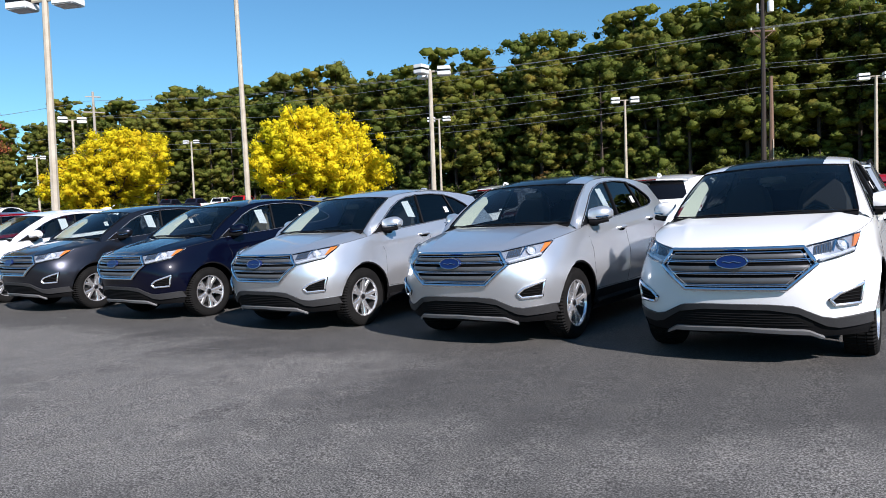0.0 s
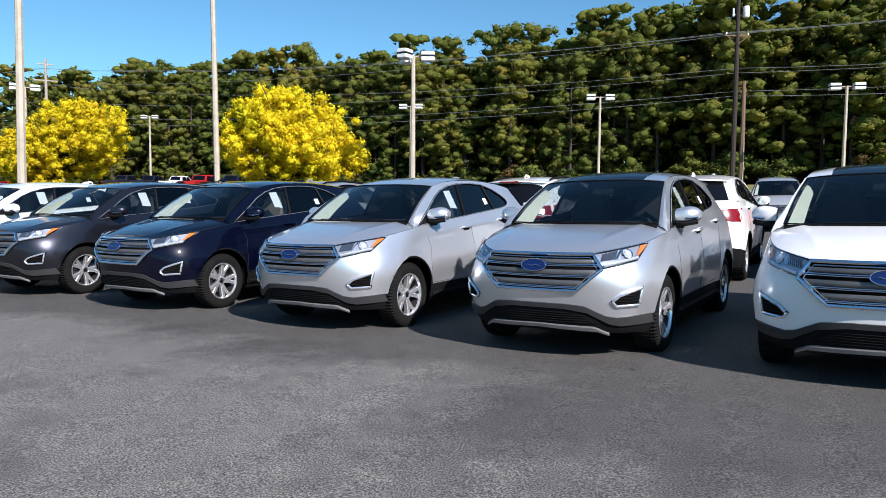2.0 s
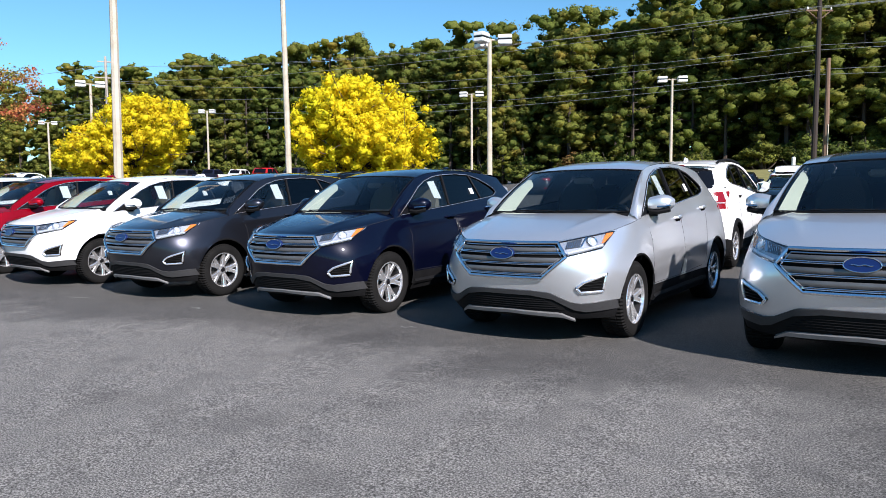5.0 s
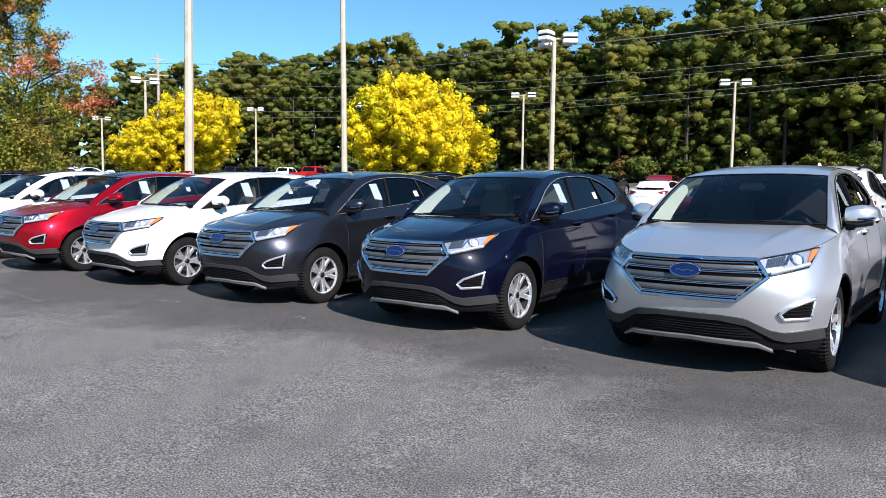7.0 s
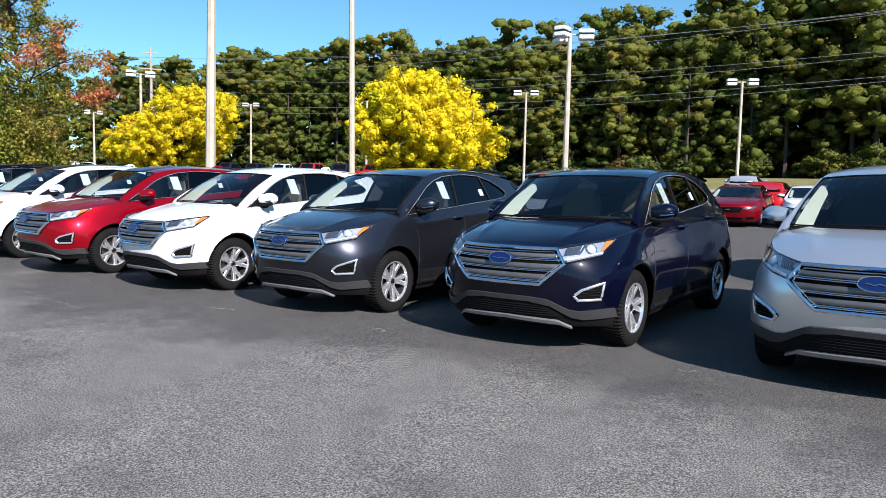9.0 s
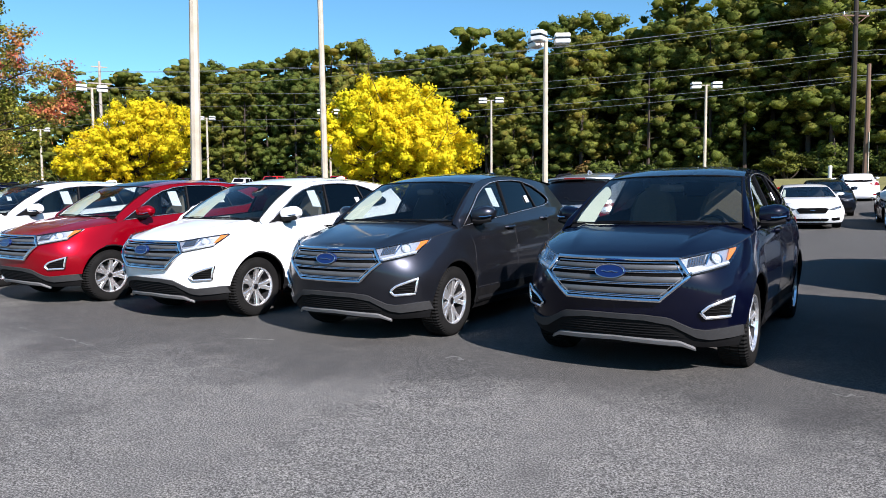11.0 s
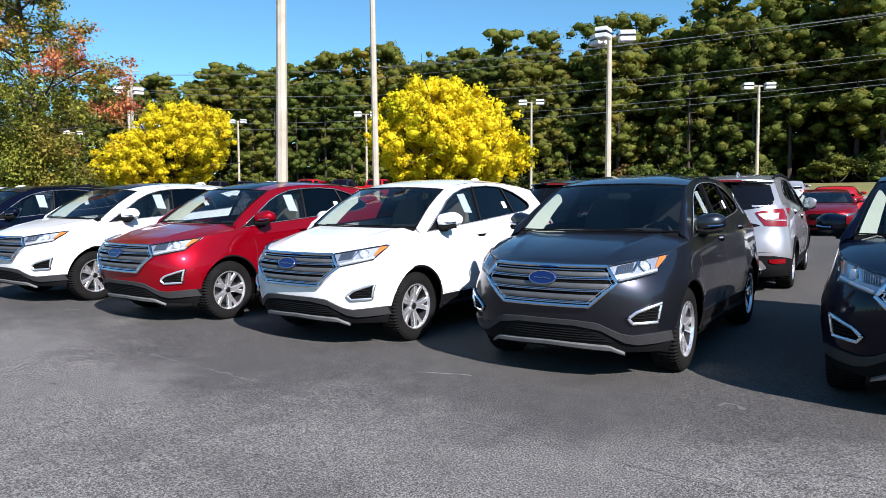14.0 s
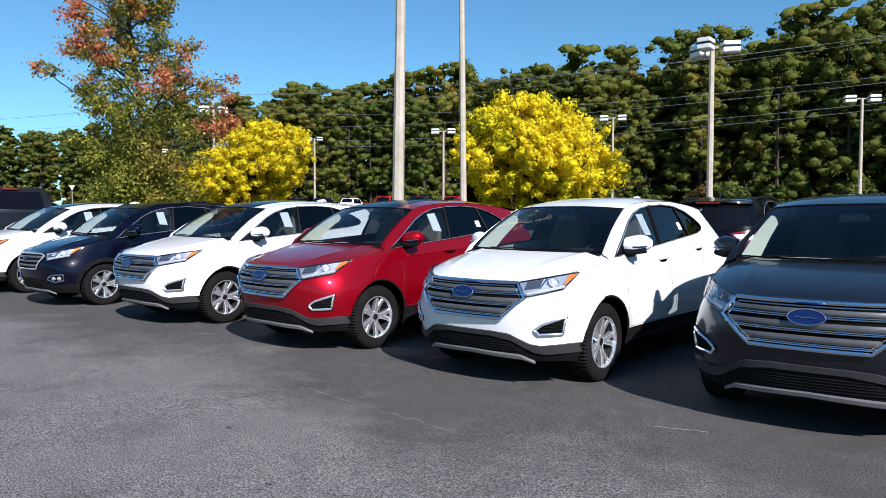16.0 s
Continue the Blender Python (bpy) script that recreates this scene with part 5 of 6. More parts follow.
# ---- pick-up trucks ----
def build_pickup(label, x, y, turn, rgb):
    truck = stand(thing("pickup_truck", label, "pickup truck", "pickup trucks"), x, y, turn)
    part("front_body", loft([slab(0.05, 0.90, 0.5, 1.05), slab(0.0, 0.95, 0.55, 1.12), slab(0.5, 1.0, 0.5, 1.22), slab(1.35, 1.01, 0.45, 1.27), slab(3.75, 1.01, 0.45, 1.30)]), PAINT, truck)
    part("cab", loft([slab(1.4, 0.93, 1.22, 1.28, 0.02), slab(2.05, 0.80, 1.25, 1.88, 0.08), slab(2.4, 0.78, 1.25, 1.95, 0.09), slab(3.4, 0.78, 1.25, 1.93, 0.09), slab(3.72, 0.86, 1.25, 1.45, 0.05)]), PAINT, truck)
    part("windscreen", ([(0.80, 1.50, 1.31), (-0.80, 1.50, 1.31), (-0.70, 1.99, 1.80), (0.70, 1.99, 1.80), (0.80, 1.47, 1.32), (-0.80, 1.47, 1.32), (-0.70, 1.96, 1.815), (0.70, 1.96, 1.815)], [(4, 5, 6, 7), (0, 1, 5, 4), (1, 2, 6, 5), (2, 3, 7, 6), (3, 0, 4, 7)]), ROOF_GLASS, truck)
    part("back_window", ([(0.66, 3.735, 1.44), (-0.66, 3.735, 1.44), (-0.6, 3.50, 1.84), (0.6, 3.50, 1.84), (0.66, 3.70, 1.44), (-0.66, 3.70, 1.44), (-0.6, 3.45, 1.84), (0.6, 3.45, 1.84)], [(0, 1, 2, 3), (0, 4, 5, 1), (1, 5, 6, 2), (2, 6, 7, 3), (3, 7, 4, 0)]), ROOF_GLASS, truck)
    for s in (1, -1):
        for a, b in ((1.75, 2.55), (2.65, 3.5)):
            w = [(s * 0.925, a, 1.31), (s * 0.925, b, 1.31), (s * 0.80, b - 0.05, 1.83), (s * 0.80, a + 0.33 * (a < 2), 1.80)]
            part("side_window", (w + [(p[0] - s * 0.04, p[1], p[2]) for p in w], [(0, 1, 2, 3), (0, 1, 5, 4), (1, 2, 6, 5), (2, 3, 7, 6), (3, 0, 4, 7)]), ROOF_GLASS, truck)
        part("bed_side", box(s * 0.96, 4.72, 1.0, 0.09, 1.95, 0.62, 0.03), PAINT, truck)
        part("tail_lamp", box(s * 0.95, 5.70, 1.05, 0.11, 0.04, 0.4, 0.015), RED_LENS, truck)
        part("headlight", box(s * 0.78, 0.03, 0.92, 0.34, 0.1, 0.2, 0.02), REFLECTOR, truck)
        for hub in (0.95, 4.55):
            w = part("wheel", turned([(0.0, -0.1), (0.25, -0.12), (0.36, -0.12), (0.40, -0.08), (0.40, 0.08), (0.36, 0.12), (0.26, 0.12), (0.25, 0.09), (0.0, 0.10)], 24), RUBBER, truck)
            w.matrix_local = pose(s * 0.90, hub, 0.40)
            part("rim", turned([(0.0, 0.11), (0.10, 0.12), (0.24, 0.10), (0.255, 0.13), (0.26, 0.10)], 20) if s > 0 else turned([(0.0, -0.11), (0.10, -0.12), (0.24, -0.10), (0.255, -0.13), (0.26, -0.10)], 20), ALLOY, w)
    part("bed_floor", box(0, 4.72, 0.75, 1.85, 1.95, 0.3, 0.02), PLASTIC, truck)
    part("tailgate", box(0, 5.69, 1.0, 1.72, 0.07, 0.6, 0.025), PAINT, truck)
    part("bumper", box(0, 5.78, 0.62, 1.9, 0.16, 0.2, 0.04), CHROME, truck)
    part("front_bumper", box(0, -0.02, 0.60, 1.9, 0.2, 0.22, 0.05), CHROME, truck)
    part("grille", box(0, 0.0, 0.92, 1.1, 0.08, 0.28, 0.02), SATIN, truck)
    part("stop_lamp", box(0, 3.46, 1.90, 0.34, 0.08, 0.035, 0.01), RED_LENS, truck)
    for o in truck.children_recursive:
        o.color = (*rgb, 0.2)
    return truck


near = build_pickup("blue-black pickup truck with tinted cab windows", -25.6, 3.35, -104, (0.012, 0.015, 0.021))
near.matrix_world = near.matrix_world @ Matrix.Scale(1.12, 4)
for px, py, turn, rgb, words in ((-61.2, 56.2, 197, (0.78, 0.78, 0.76), "white pickup truck parked far off"), (-47.8, 47.6, 196, (0.40, 0.015, 0.015), "red pickup truck parked far off"),
                                (-65.0, 55.4, 197, (0.012, 0.014, 0.03), "dark blue pickup truck parked far off"), (-69.0, 54.6, 198, (0.02, 0.02, 0.03), "black pickup truck parked far off"),
                                (-44.2, 48.2, 197, (0.012, 0.014, 0.03), "dark blue pickup truck beside the red one"), (-40.6, 48.8, 196, (0.38, 0.012, 0.015), "second red pickup truck parked far off")):
    build_pickup(words, px, py, turn, rgb)


# ---- poles ----
def lamp_head(parent, x, y, z, turn, heads=2, size=0.72):
    m = Matrix.Translation((x, y, z)) @ Matrix.Rotation(radians(turn), 4, 'Z')
    t = size / 0.72
    for k in range(heads):
        q = m @ Matrix.Rotation(2 * math.pi * k / heads, 4, 'Z')
        part("arm", moved(tube([(0, 0, 0), (0.5, 0, 0)], 0.05, 6), q), GALVANISED, parent)
        c = 0.42 + size / 2
        h = part("lamp_housing", moved(join(box(c, 0, 0.14 * t, size, 0.56 * t, 0.20 * t, 0.03), box(c, 0, -0.13 * t, size, 0.56 * t, 0.22 * t, 0.03)), q), LAMP_WHITE, parent)
        part("housing_band", moved(box(c, 0, 0.01, size - 0.02, 0.54 * t, 0.08 * t, 0.01), q), BLACK, h)
        part("lamp_lens", moved(box(c, 0, -0.25 * t, size - 0.12, 0.42 * t, 0.03, 0.01), q), CLEAR, h)


def lamp_post(x, y, top, turn, width=0.09, lean=(0.0, 0.0), heads=2, label="pale metal parking lot lamp post with twin shoebox lamps", size=0.72):
    g = ground_z(x, y)
    post = thing("street_lamp", label, "lamp post", "parking lot lamp posts", at=pose(x, y, g))
    h = top - g
    rows = [(lean[0] * t, lean[1] * t, h * t) for t in (0, 0.25, 0.5, 0.75, 1)]
    part("pole", tube(rows, [width, width * 0.95, width * 0.88, width * 0.8, width * 0.72], 8), GALVANISED, post)
    part("base", join(box(0, 0, 0.14, 0.5, 0.5, 0.28, 0.04)), CONCRETE, post)
    lamp_head(post, lean[0], lean[1], h - 0.05, turn, heads, size)
    return post


lamp_post(-11.44, 5.57, 8.05, 20, 0.125, (0.10, 0.05))
lamp_post(-22.42, 23.22, 16.5, 20, 0.17, (-0.14, -0.10), label="tall tapered pale pole with twin lamps")
lamp_post(-11.51, 26.59, 9.05, 28, 0.15, heads=3, label="pale metal lamp post with three white shoebox lamps")
lamp_post(-8.8, 52.2, 10.05, 25, 0.13)
lamp_post(-28.05, 53.7, 10.5, 20, 0.13)
lamp_post(-42.6, 48.05, 9.85, 30, 0.12)
lamp_post(-74.3, 60.7, 12.4, 25, 0.16)
lamp_post(-60.4, 35.2, 11.9, 60, 0.16, size=0.88)
lamp_post(9.0, 51.9, 9.7, 15, 0.13)
lamp_post(-91.4, 48.0, 10.8, 60, 0.16)


def utility_pole(x, y, top, mat, radius, label):
    g = ground_z(x, y)
    pole = thing("utility_pole", label, "utility pole", "utility poles", at=pose(x, y, g))
    part("shaft", tube([(0, 0, 0), (0.03, 0, (top - g) * 0.5), (0, 0.02, top - g)], [radius, radius * 0.9, radius * 0.7], 9), mat, pole)
    return pole, g


pole, g = utility_pole(0.95, 58.2, 18.6, WOOD_POLE, 0.22, "dark weathered utility pole with white transformer")
part("transformer", turned([(0.0, 16.7 - g), (0.24, 16.7 - g), (0.26, 16.8 - g), (0.26, 17.5 - g), (0.20, 17.6 - g), (0.0, 17.62 - g)], 14, 'z'), LAMP_WHITE, pole).matrix_local = pose(0.62, 0, 0)
part("cutout", join(box(-0.35, 0, 17.2 - g, 0.16, 0.16, 0.7, 0.03), box(-0.2, 0, 17.0 - g, 0.4, 0.06, 0.06, 0.01)), LAMP_WHITE, pole)
part("crossarm", moved(join(box(0, 0, 15.25 - g, 2.2, 0.10, 0.12, 0.02), tube([(-0.9, 0, 15.2 - g), (0, 0, 14.5 - g)], 0.04, 5), tube([(0.9, 0, 15.2 - g), (0, 0, 14.5 - g)], 0.04, 5)), Matrix.Rotation(radians(35), 4, 'Z')), WOOD_PALE, pole)
for k in (-0.95, 0.0, 0.95):
    part("insulator", moved(turned([(0.0, 15.3 - g), (0.06, 15.33 - g), (0.07, 15.45 - g), (0.03, 15.55 - g), (0.0, 15.56 - g)], 8, 'z'), Matrix.Rotation(radians(35), 4, 'Z') @ Matrix.Translation((k, 0, 0))), LAMP_WHITE, pole)
stub, g = utility_pole(1.94, 55.0, 11.0, WOOD_PALE, 0.20, "short brown wooden pole beside the utility pole")
part("conduit", tube([(0.17, -0.17, 0), (0.17, -0.17, 3.4)], 0.045, 6), GALVANISED, stub)
gm = ground_z(-0.4, 57.2)
marker = thing("marker_post", "short white marker post on the grass bank", "post", at=pose(-0.4, 57.2, gm + 0.1))
part("post", tube([(0, 0, 0), (0, 0, 0.92), (0, 0, 0.98)], [0.15, 0.15, 0.10], 10), LAMP_WHITE, marker)
west, g = utility_pole(-95.5, 59.5, 21.8, WOOD_GREY, 0.25, "grey wooden utility pole with two crossarms")
for z in (21.0, 18.6):
    part("crossarm", moved(box(0, 0, z - g, 3.2 if z < 19 else 2.2, 0.14, 0.18, 0.02), Matrix.Rotation(radians(58), 4, 'Z')), WOOD_GREY, west)
part("guy_wire", join(tube([(0, 0, 18 - g), (-1.6, -0.5, 9 - g)], 0.03, 4), tube([(0, 0, 18 - g), (-0.9, -0.2, 9 - g)], 0.03, 4)), DARK_METAL, west)


def wire_run(name, pts, sag, radius):
    out = []
    for (a, b) in zip(pts, pts[1:]):
        a, b = Vector(a), Vector(b)
        out += [a.lerp(b, k / 16) - Vector((0, 0, sag * 4 * (k / 16) * (1 - k / 16))) for k in range(16)]
    out.append(Vector(pts[-1]))
    ob = new(name, mesh_of(name, *tube(out, radius, 4)))
    ob.data.materials.append(WIRE)
    tagged(ob, "thin overhead cable strung between utility poles", "cable", "overhead cables")


WIRE = material("cable", (0.36, 0.37, 0.38), 0.4, 0.5)
for zu, zw, off, sag in ((15.5, 20.4, -0.8, 1.6), (15.5, 20.4, 0.0, 1.4), (15.5, 18.0, 0.8, 1.3), (12.6, 18.0, 0.1, 1.9), (12.2, 15.6, 0.0, 1.6), (10.7, 13.6, 0.2, 1.5), (10.3, 12.9, 0.0, 1.7)):
    wire_run("overhead_cable", [(-180 + off, 40, zw + 1), (-95.5 + off, 59.5 + off * 0.6, zw), (0.8 + off * 0.8, 58.2 + off * 0.5, zu), (70, 46 + off, zu + 1.2)], sag, 0.017)

# dealer sign behind the yellow tree
gz = ground_z(-91, 59)
sign = thing("pylon_sign", "blue oval pylon sign with white rim on a pole", "sign", at=pose(-91, 59, gz, 0, 0, 57))
oval = [(2.4 * math.cos(2 * math.pi * k / 32), 0, 11.6 - gz + 1.25 * math.sin(2 * math.pi * k / 32)) for k in range(32)]
part("board", loft([[(p[0], -0.15, p[2]) for p in oval], [(p[0], 0.15, p[2]) for p in oval]]), material("sign_blue", (0.02, 0.09, 0.38), 0.3), sign)
part("rim", tube([(p[0], -0.16, p[2]) for p in oval], 0.14, 6, True), LAMP_WHITE, sign)
part("bar", tube([(x, -0.2, 11.6 - gz + 0.25 * math.sin(x * 3)) for x in np.linspace(-1.4, 1.4, 16)], 0.13, 6), LAMP_WHITE, sign)
part("post", tube([(0, 0, 0), (0, 0, 10.5 - gz)], 0.22, 8), LAMP_WHITE, sign)
gy = ground_z(-87.7, 34.6)
give = thing("yield_sign", "white triangular traffic sign seen from behind on a post", "traffic sign", at=pose(-87.7, 34.6, gy, 0, 0, 65))
part("plate", loft([[(-0.30, y, 5.4 - gy), (0.30, y, 5.4 - gy), (0.03, y, 4.87 - gy), (-0.03, y, 4.87 - gy)] for y in (-0.01, 0.01)]), LAMP_WHITE, give)
part("post", tube([(0, 0.03, 0), (0, 0.03, 5.3 - gy)], 0.04, 6), GALVANISED, give)


# ---- trees ----
def leaf_mesh(name, spots, size, rng, out, loose=0.55, shape=4, soft=0.3):
    """Small leaves at the spots, as one mesh. out: which way each faces, more or less, and which way its tuft swells."""
    n = len(spots)
    out = np.asarray(out) / (np.linalg.norm(out, axis=1)[:, None] + 1e-6)
    face = out + (0, 0, 0.15) + rng.normal(size=(n, 3)) * loose
    a = np.cross(face, rng.normal(size=(n, 3)))
    a /= np.linalg.norm(a, axis=1)[:, None]
    b = np.cross(face, a)
    b /= np.linalg.norm(b, axis=1)[:, None]
    s = size * rng.uniform(0.6, 1.4, n)[:, None]
    c = np.asarray(spots)
    if shape == 3:
        quad = np.stack([c - a * s * 0.5 - b * s * 0.30, c + a * s * 0.5 - b * s * 0.25, c + b * s * 0.55], 1)
    else:
        quad = np.stack([c - a * s * 0.5, c - b * s * 0.36, c + a * s * 0.5, c + b * s * 0.36], 1)
    me = bpy.data.meshes.new(name)
    k = quad.shape[1]
    me.from_pydata(quad.reshape(-1, 3).tolist(), [], np.arange(n * k).reshape(n, k).tolist())
    me.polygons.foreach_set("use_smooth", np.ones(n, dtype=bool))
    # each tuft catches the light as one rounded body
    swell = out + rng.normal(size=(n, 3)) * soft
    swell /= np.linalg.norm(swell, axis=1)[:, None]
    me.normals_split_custom_set_from_vertices(np.repeat(swell, k, axis=0).tolist())
    return me


GOLDEN = (1 + 5 ** 0.5) / 2
ICO = np.array([(-1, GOLDEN, 0), (1, GOLDEN, 0), (-1, -GOLDEN, 0), (1, -GOLDEN, 0), (0, -1, GOLDEN), (0, 1, GOLDEN), (0, -1, -GOLDEN), (0, 1, -GOLDEN), (GOLDEN, 0, -1), (GOLDEN, 0, 1), (-GOLDEN, 0, -1), (-GOLDEN, 0, 1)]) / math.hypot(1, GOLDEN)
ICO_FACES = np.array([f for f in itertools.combinations(range(12), 3) if all(np.linalg.norm(ICO[a] - ICO[b]) < 1.2 for a, b in itertools.combinations(f, 2))])
ICO_FACES = np.array([(a, b, c) if np.dot(np.cross(ICO[b] - ICO[a], ICO[c] - ICO[a]), ICO[a]) > 0 else (a, c, b) for a, b, c in ICO_FACES])


def tuft_mesh(name, tufts, size, rng, tall=0.60, core=0.66, shape=3):
    """Rounded tufts as one mesh: a lumpy body each, and small leaves that lie over it. tufts: centre, radius, number of leaves."""
    verts, faces, normals, base = [], [], [], 0
    flat = np.array((1.0, 1.0, tall))
    for c, r, m in tufts:
        lump = ICO @ np.array(Matrix.Rotation(rng.uniform(0, 6.28), 3, 'Z') @ Matrix.Rotation(rng.uniform(0, 6.28), 3, 'X'))
        verts.append(c + lump * flat * (r * core * rng.uniform(0.62, 1.22, 12))[:, None])
        normals.append(lump + rng.normal(size=(12, 3)) * 0.25)
        faces += (ICO_FACES + base).tolist()
        base += 12
        d = rng.normal(size=(m, 3))
        d /= np.linalg.norm(d, axis=1)[:, None]
        spot = c + d * flat * r * rng.uniform(0.62, 1.12, m)[:, None]
        face = d + rng.normal(size=(m, 3)) * 0.5
        a = np.cross(face, rng.normal(size=(m, 3)))
        a /= np.linalg.norm(a, axis=1)[:, None]
        b = np.cross(face, a)
        b /= np.linalg.norm(b, axis=1)[:, None]
        s = size * rng.uniform(0.6, 1.4, m)[:, None]
        if shape == 3:
            leaf = np.stack([spot - a * s * 0.5 - b * s * 0.35, spot + a * s * 0.5 - b * s * 0.3, spot + b * s * 0.6], 1)
        else:
            leaf = np.stack([spot - a * s * 0.5, spot - b * s * 0.4, spot + a * s * 0.5, spot + b * s * 0.4], 1)
        verts.append(leaf.reshape(-1, 3))
        normals.append(np.repeat(d + rng.normal(size=(m, 3)) * 0.2, shape, axis=0))
        faces += (np.arange(shape * m).reshape(m, shape) + base).tolist()
        base += shape * m
    me = bpy.data.meshes.new(name)
    me.from_pydata(np.concatenate(verts).tolist(), [], faces)
    me.polygons.foreach_set("use_smooth", np.ones(len(me.polygons), dtype=bool))
    n = np.concatenate(normals)
    me.normals_split_custom_set_from_vertices((n / np.linalg.norm(n, axis=1)[:, None]).tolist())
    return me


def leaf_part(name, me, mat, parent, label=""):
    ob = new(name, me)
    me.materials.append(mat)
    ob.parent = parent
    if label:
        ob["label"] = label
    return ob


def limb(a, b, r0, r1, rng, bend=0.12, n=5, sides=5):
    a, b = Vector(a), Vector(b)
    side = Vector(rng.normal(size=3)) * (b - a).length * bend
    pts = [a.lerp(b, k / n) + side * math.sin(math.pi * k / n) for k in range(n + 1)]
    return tube(pts, [r0 + (r1 - r0) * k / n for k in range(n + 1)], sides)


def build_pine(seed, height, label, dense=1.0, needle=0.27, foot=(0.10, 0.30)):
    """A tall pine: bare lower trunk, level boughs that end in rounded tufts of needles."""
    rng = np.random.default_rng(seed)
    tree = thing("pine_tree", label, "tree", "pine wood")
    lean = rng.normal(size=2) * 0.3
    wood = [tube([(lean[0] * t * t, lean[1] * t * t, height * t) for t in np.linspace(0, 0.97, 8)], list(np.linspace(0.24, 0.04, 8)), 5)]
    low = rng.uniform(*foot) * height
    reach = rng.uniform(2.3, 3.4)
    tufts = []

    def tuft(q, r, m):
        tufts.append((np.array(q), r, m))

    z = low
    while z < height * 0.945:
        t = (z - low) / (height - low)
        r = reach * (0.40 + 0.60 * math.sin(math.pi * min(1, 0.25 + 0.62 * t)) ** 0.8) * (1 - 0.32 * t**4)
        c = Vector((lean[0] * (z / height) ** 2, lean[1] * (z / height) ** 2, z))
        for k in range(int(rng.integers(3, 6))):
            az, rr = rng.uniform(0, 2 * math.pi), r * rng.uniform(0.45, 1.15)
            tip = c + Vector((math.cos(az) * rr, math.sin(az) * rr, rr * rng.uniform(-0.02, 0.42)))
            if rng.random() < 0.3:
                wood.append(limb(c, tip, 0.06, 0.02, rng, 0.06, 2, 4))
            for j in range(int(rng.integers(1, 4))):
                q = c.lerp(tip, rng.uniform(0.55, 1.02)) + Vector(rng.normal(size=3)) * 0.3
                size = rng.uniform(0.45, 1.05)
                tuft(q, size, int(50 * dense * size))
        z += rng.uniform(0.7, 1.2)
    top = Vector((lean[0], lean[1], height - 0.9))
    for j in range(11):
        d = Vector(rng.normal(size=3))
        tuft(top + Vector((d.x * 0.95, d.y * 0.95, d.z * 0.4 - 0.25 * math.hypot(d.x, d.y))), rng.uniform(0.5, 0.85), int(50 * dense))
    part("trunk", join(*wood), BARK, tree)
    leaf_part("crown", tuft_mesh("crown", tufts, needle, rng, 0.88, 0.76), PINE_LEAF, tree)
    return tree


def build_broadleaf(name, label, x, y, height, radius, clear, mat, seed, leaves, leaf, lobes=22, squash=1.0, ragged=0.0, peak=(0.0, 0.0), skirt=1.25, sag=0.7, group="autumn trees"):
    """A trunk, forking limbs, and leaves that cover the skins of many lobes."""
    rng = np.random.default_rng(seed)
    g = ground_z(x, y)
    tree = thing(name, label, "tree", group, at=pose(x, y, g))
    centre = Vector((0, 0, clear + (height - clear) * 0.45))
    hub = Vector((0, 0, max(clear * 0.9, 0.6)))
    wood = [tube([(0, 0, 0), (0.04, 0.02, hub.z * 0.5), tuple(hub)], [radius * 0.055, radius * 0.042, radius * 0.036], 9)]
    tufts = []
    half = (height - clear) / 2
    for k in range(lobes):
        u = (k + 0.5) / lobes
        zz = 1 - 2 * u
        az = 2.39996 * k + rng.uniform(-0.4, 0.4)
        ring = math.sqrt(max(0, 1 - zz * zz))
        d = rng.uniform(0.64, 0.92) + ragged * rng.uniform(-0.2, 0.3)
        c = centre + Vector((math.cos(az) * ring * radius * d, math.sin(az) * ring * radius * d, zz * half * d * squash + half * 0.08))
        c.x, c.y = c.x + peak[0] * zz, c.y + peak[1] * zz
        c.z -= sag * max(0.0, -(c.x * peak[0] + c.y * peak[1])) * max(0.0, zz) / (1e-6 + math.hypot(*peak))
        if zz < -0.55:
            c.x, c.y = c.x * skirt, c.y * skirt
        wood.append(limb(hub.lerp(Vector((0, 0, c.z)), 0.35), c, radius * 0.022, radius * 0.005, rng))
        for s in range(3):
            e = c + Vector(rng.normal(size=3)) * radius * 0.22
            wood.append(limb(c.lerp(hub, 0.3), e, radius * 0.008, radius * 0.003, rng, 0.1, 3))
        r = radius * rng.uniform(0.23, 0.37)
        n = leaves // lobes
        # rounded leaf tufts that swell out of the lobe
        v = rng.normal(size=(26, 3))
        v /= np.linalg.norm(v, axis=1)[:, None]
        for w in v:
            q = np.array(c) + w * r * rng.uniform(0.6, 1.0)
            q[2] = max(q[2], clear * 0.35 + 0.3)
            tufts.append((q, r * rng.uniform(0.20, 0.40), n // 26))
    part("trunk", join(*wood), BARK, tree)
    leaf_part("crown", tuft_mesh("crown", tufts, leaf, rng, 0.8, 0.60, 4), mat, tree)
    return tree


build_broadleaf("yellow_tree", "round broadleaf tree with bright yellow autumn leaves", -21.2, 28.2, 7.1, 4.0, 0.9, YELLOW_LEAF, 11, 66000, 0.15, 46, peak=(-0.4, -0.3), skirt=1.06, sag=0.3)
build_broadleaf("yellow_tree", "wide yellow autumn tree in front of the blue sign", -58.0, 37.0, 8.3, 5.4, 1.0, GOLD_LEAF, 12, 56000, 0.20, 50, ragged=0.2, peak=(1.5, 1.1), skirt=1.15, sag=1.1)
build_broadleaf("yellow_tree", "small yellow autumn tree far off", -66.0, 12.2, 5.0, 3.0, 0.8, YELLOW_LEAF, 13, 6000, 0.35, 14)


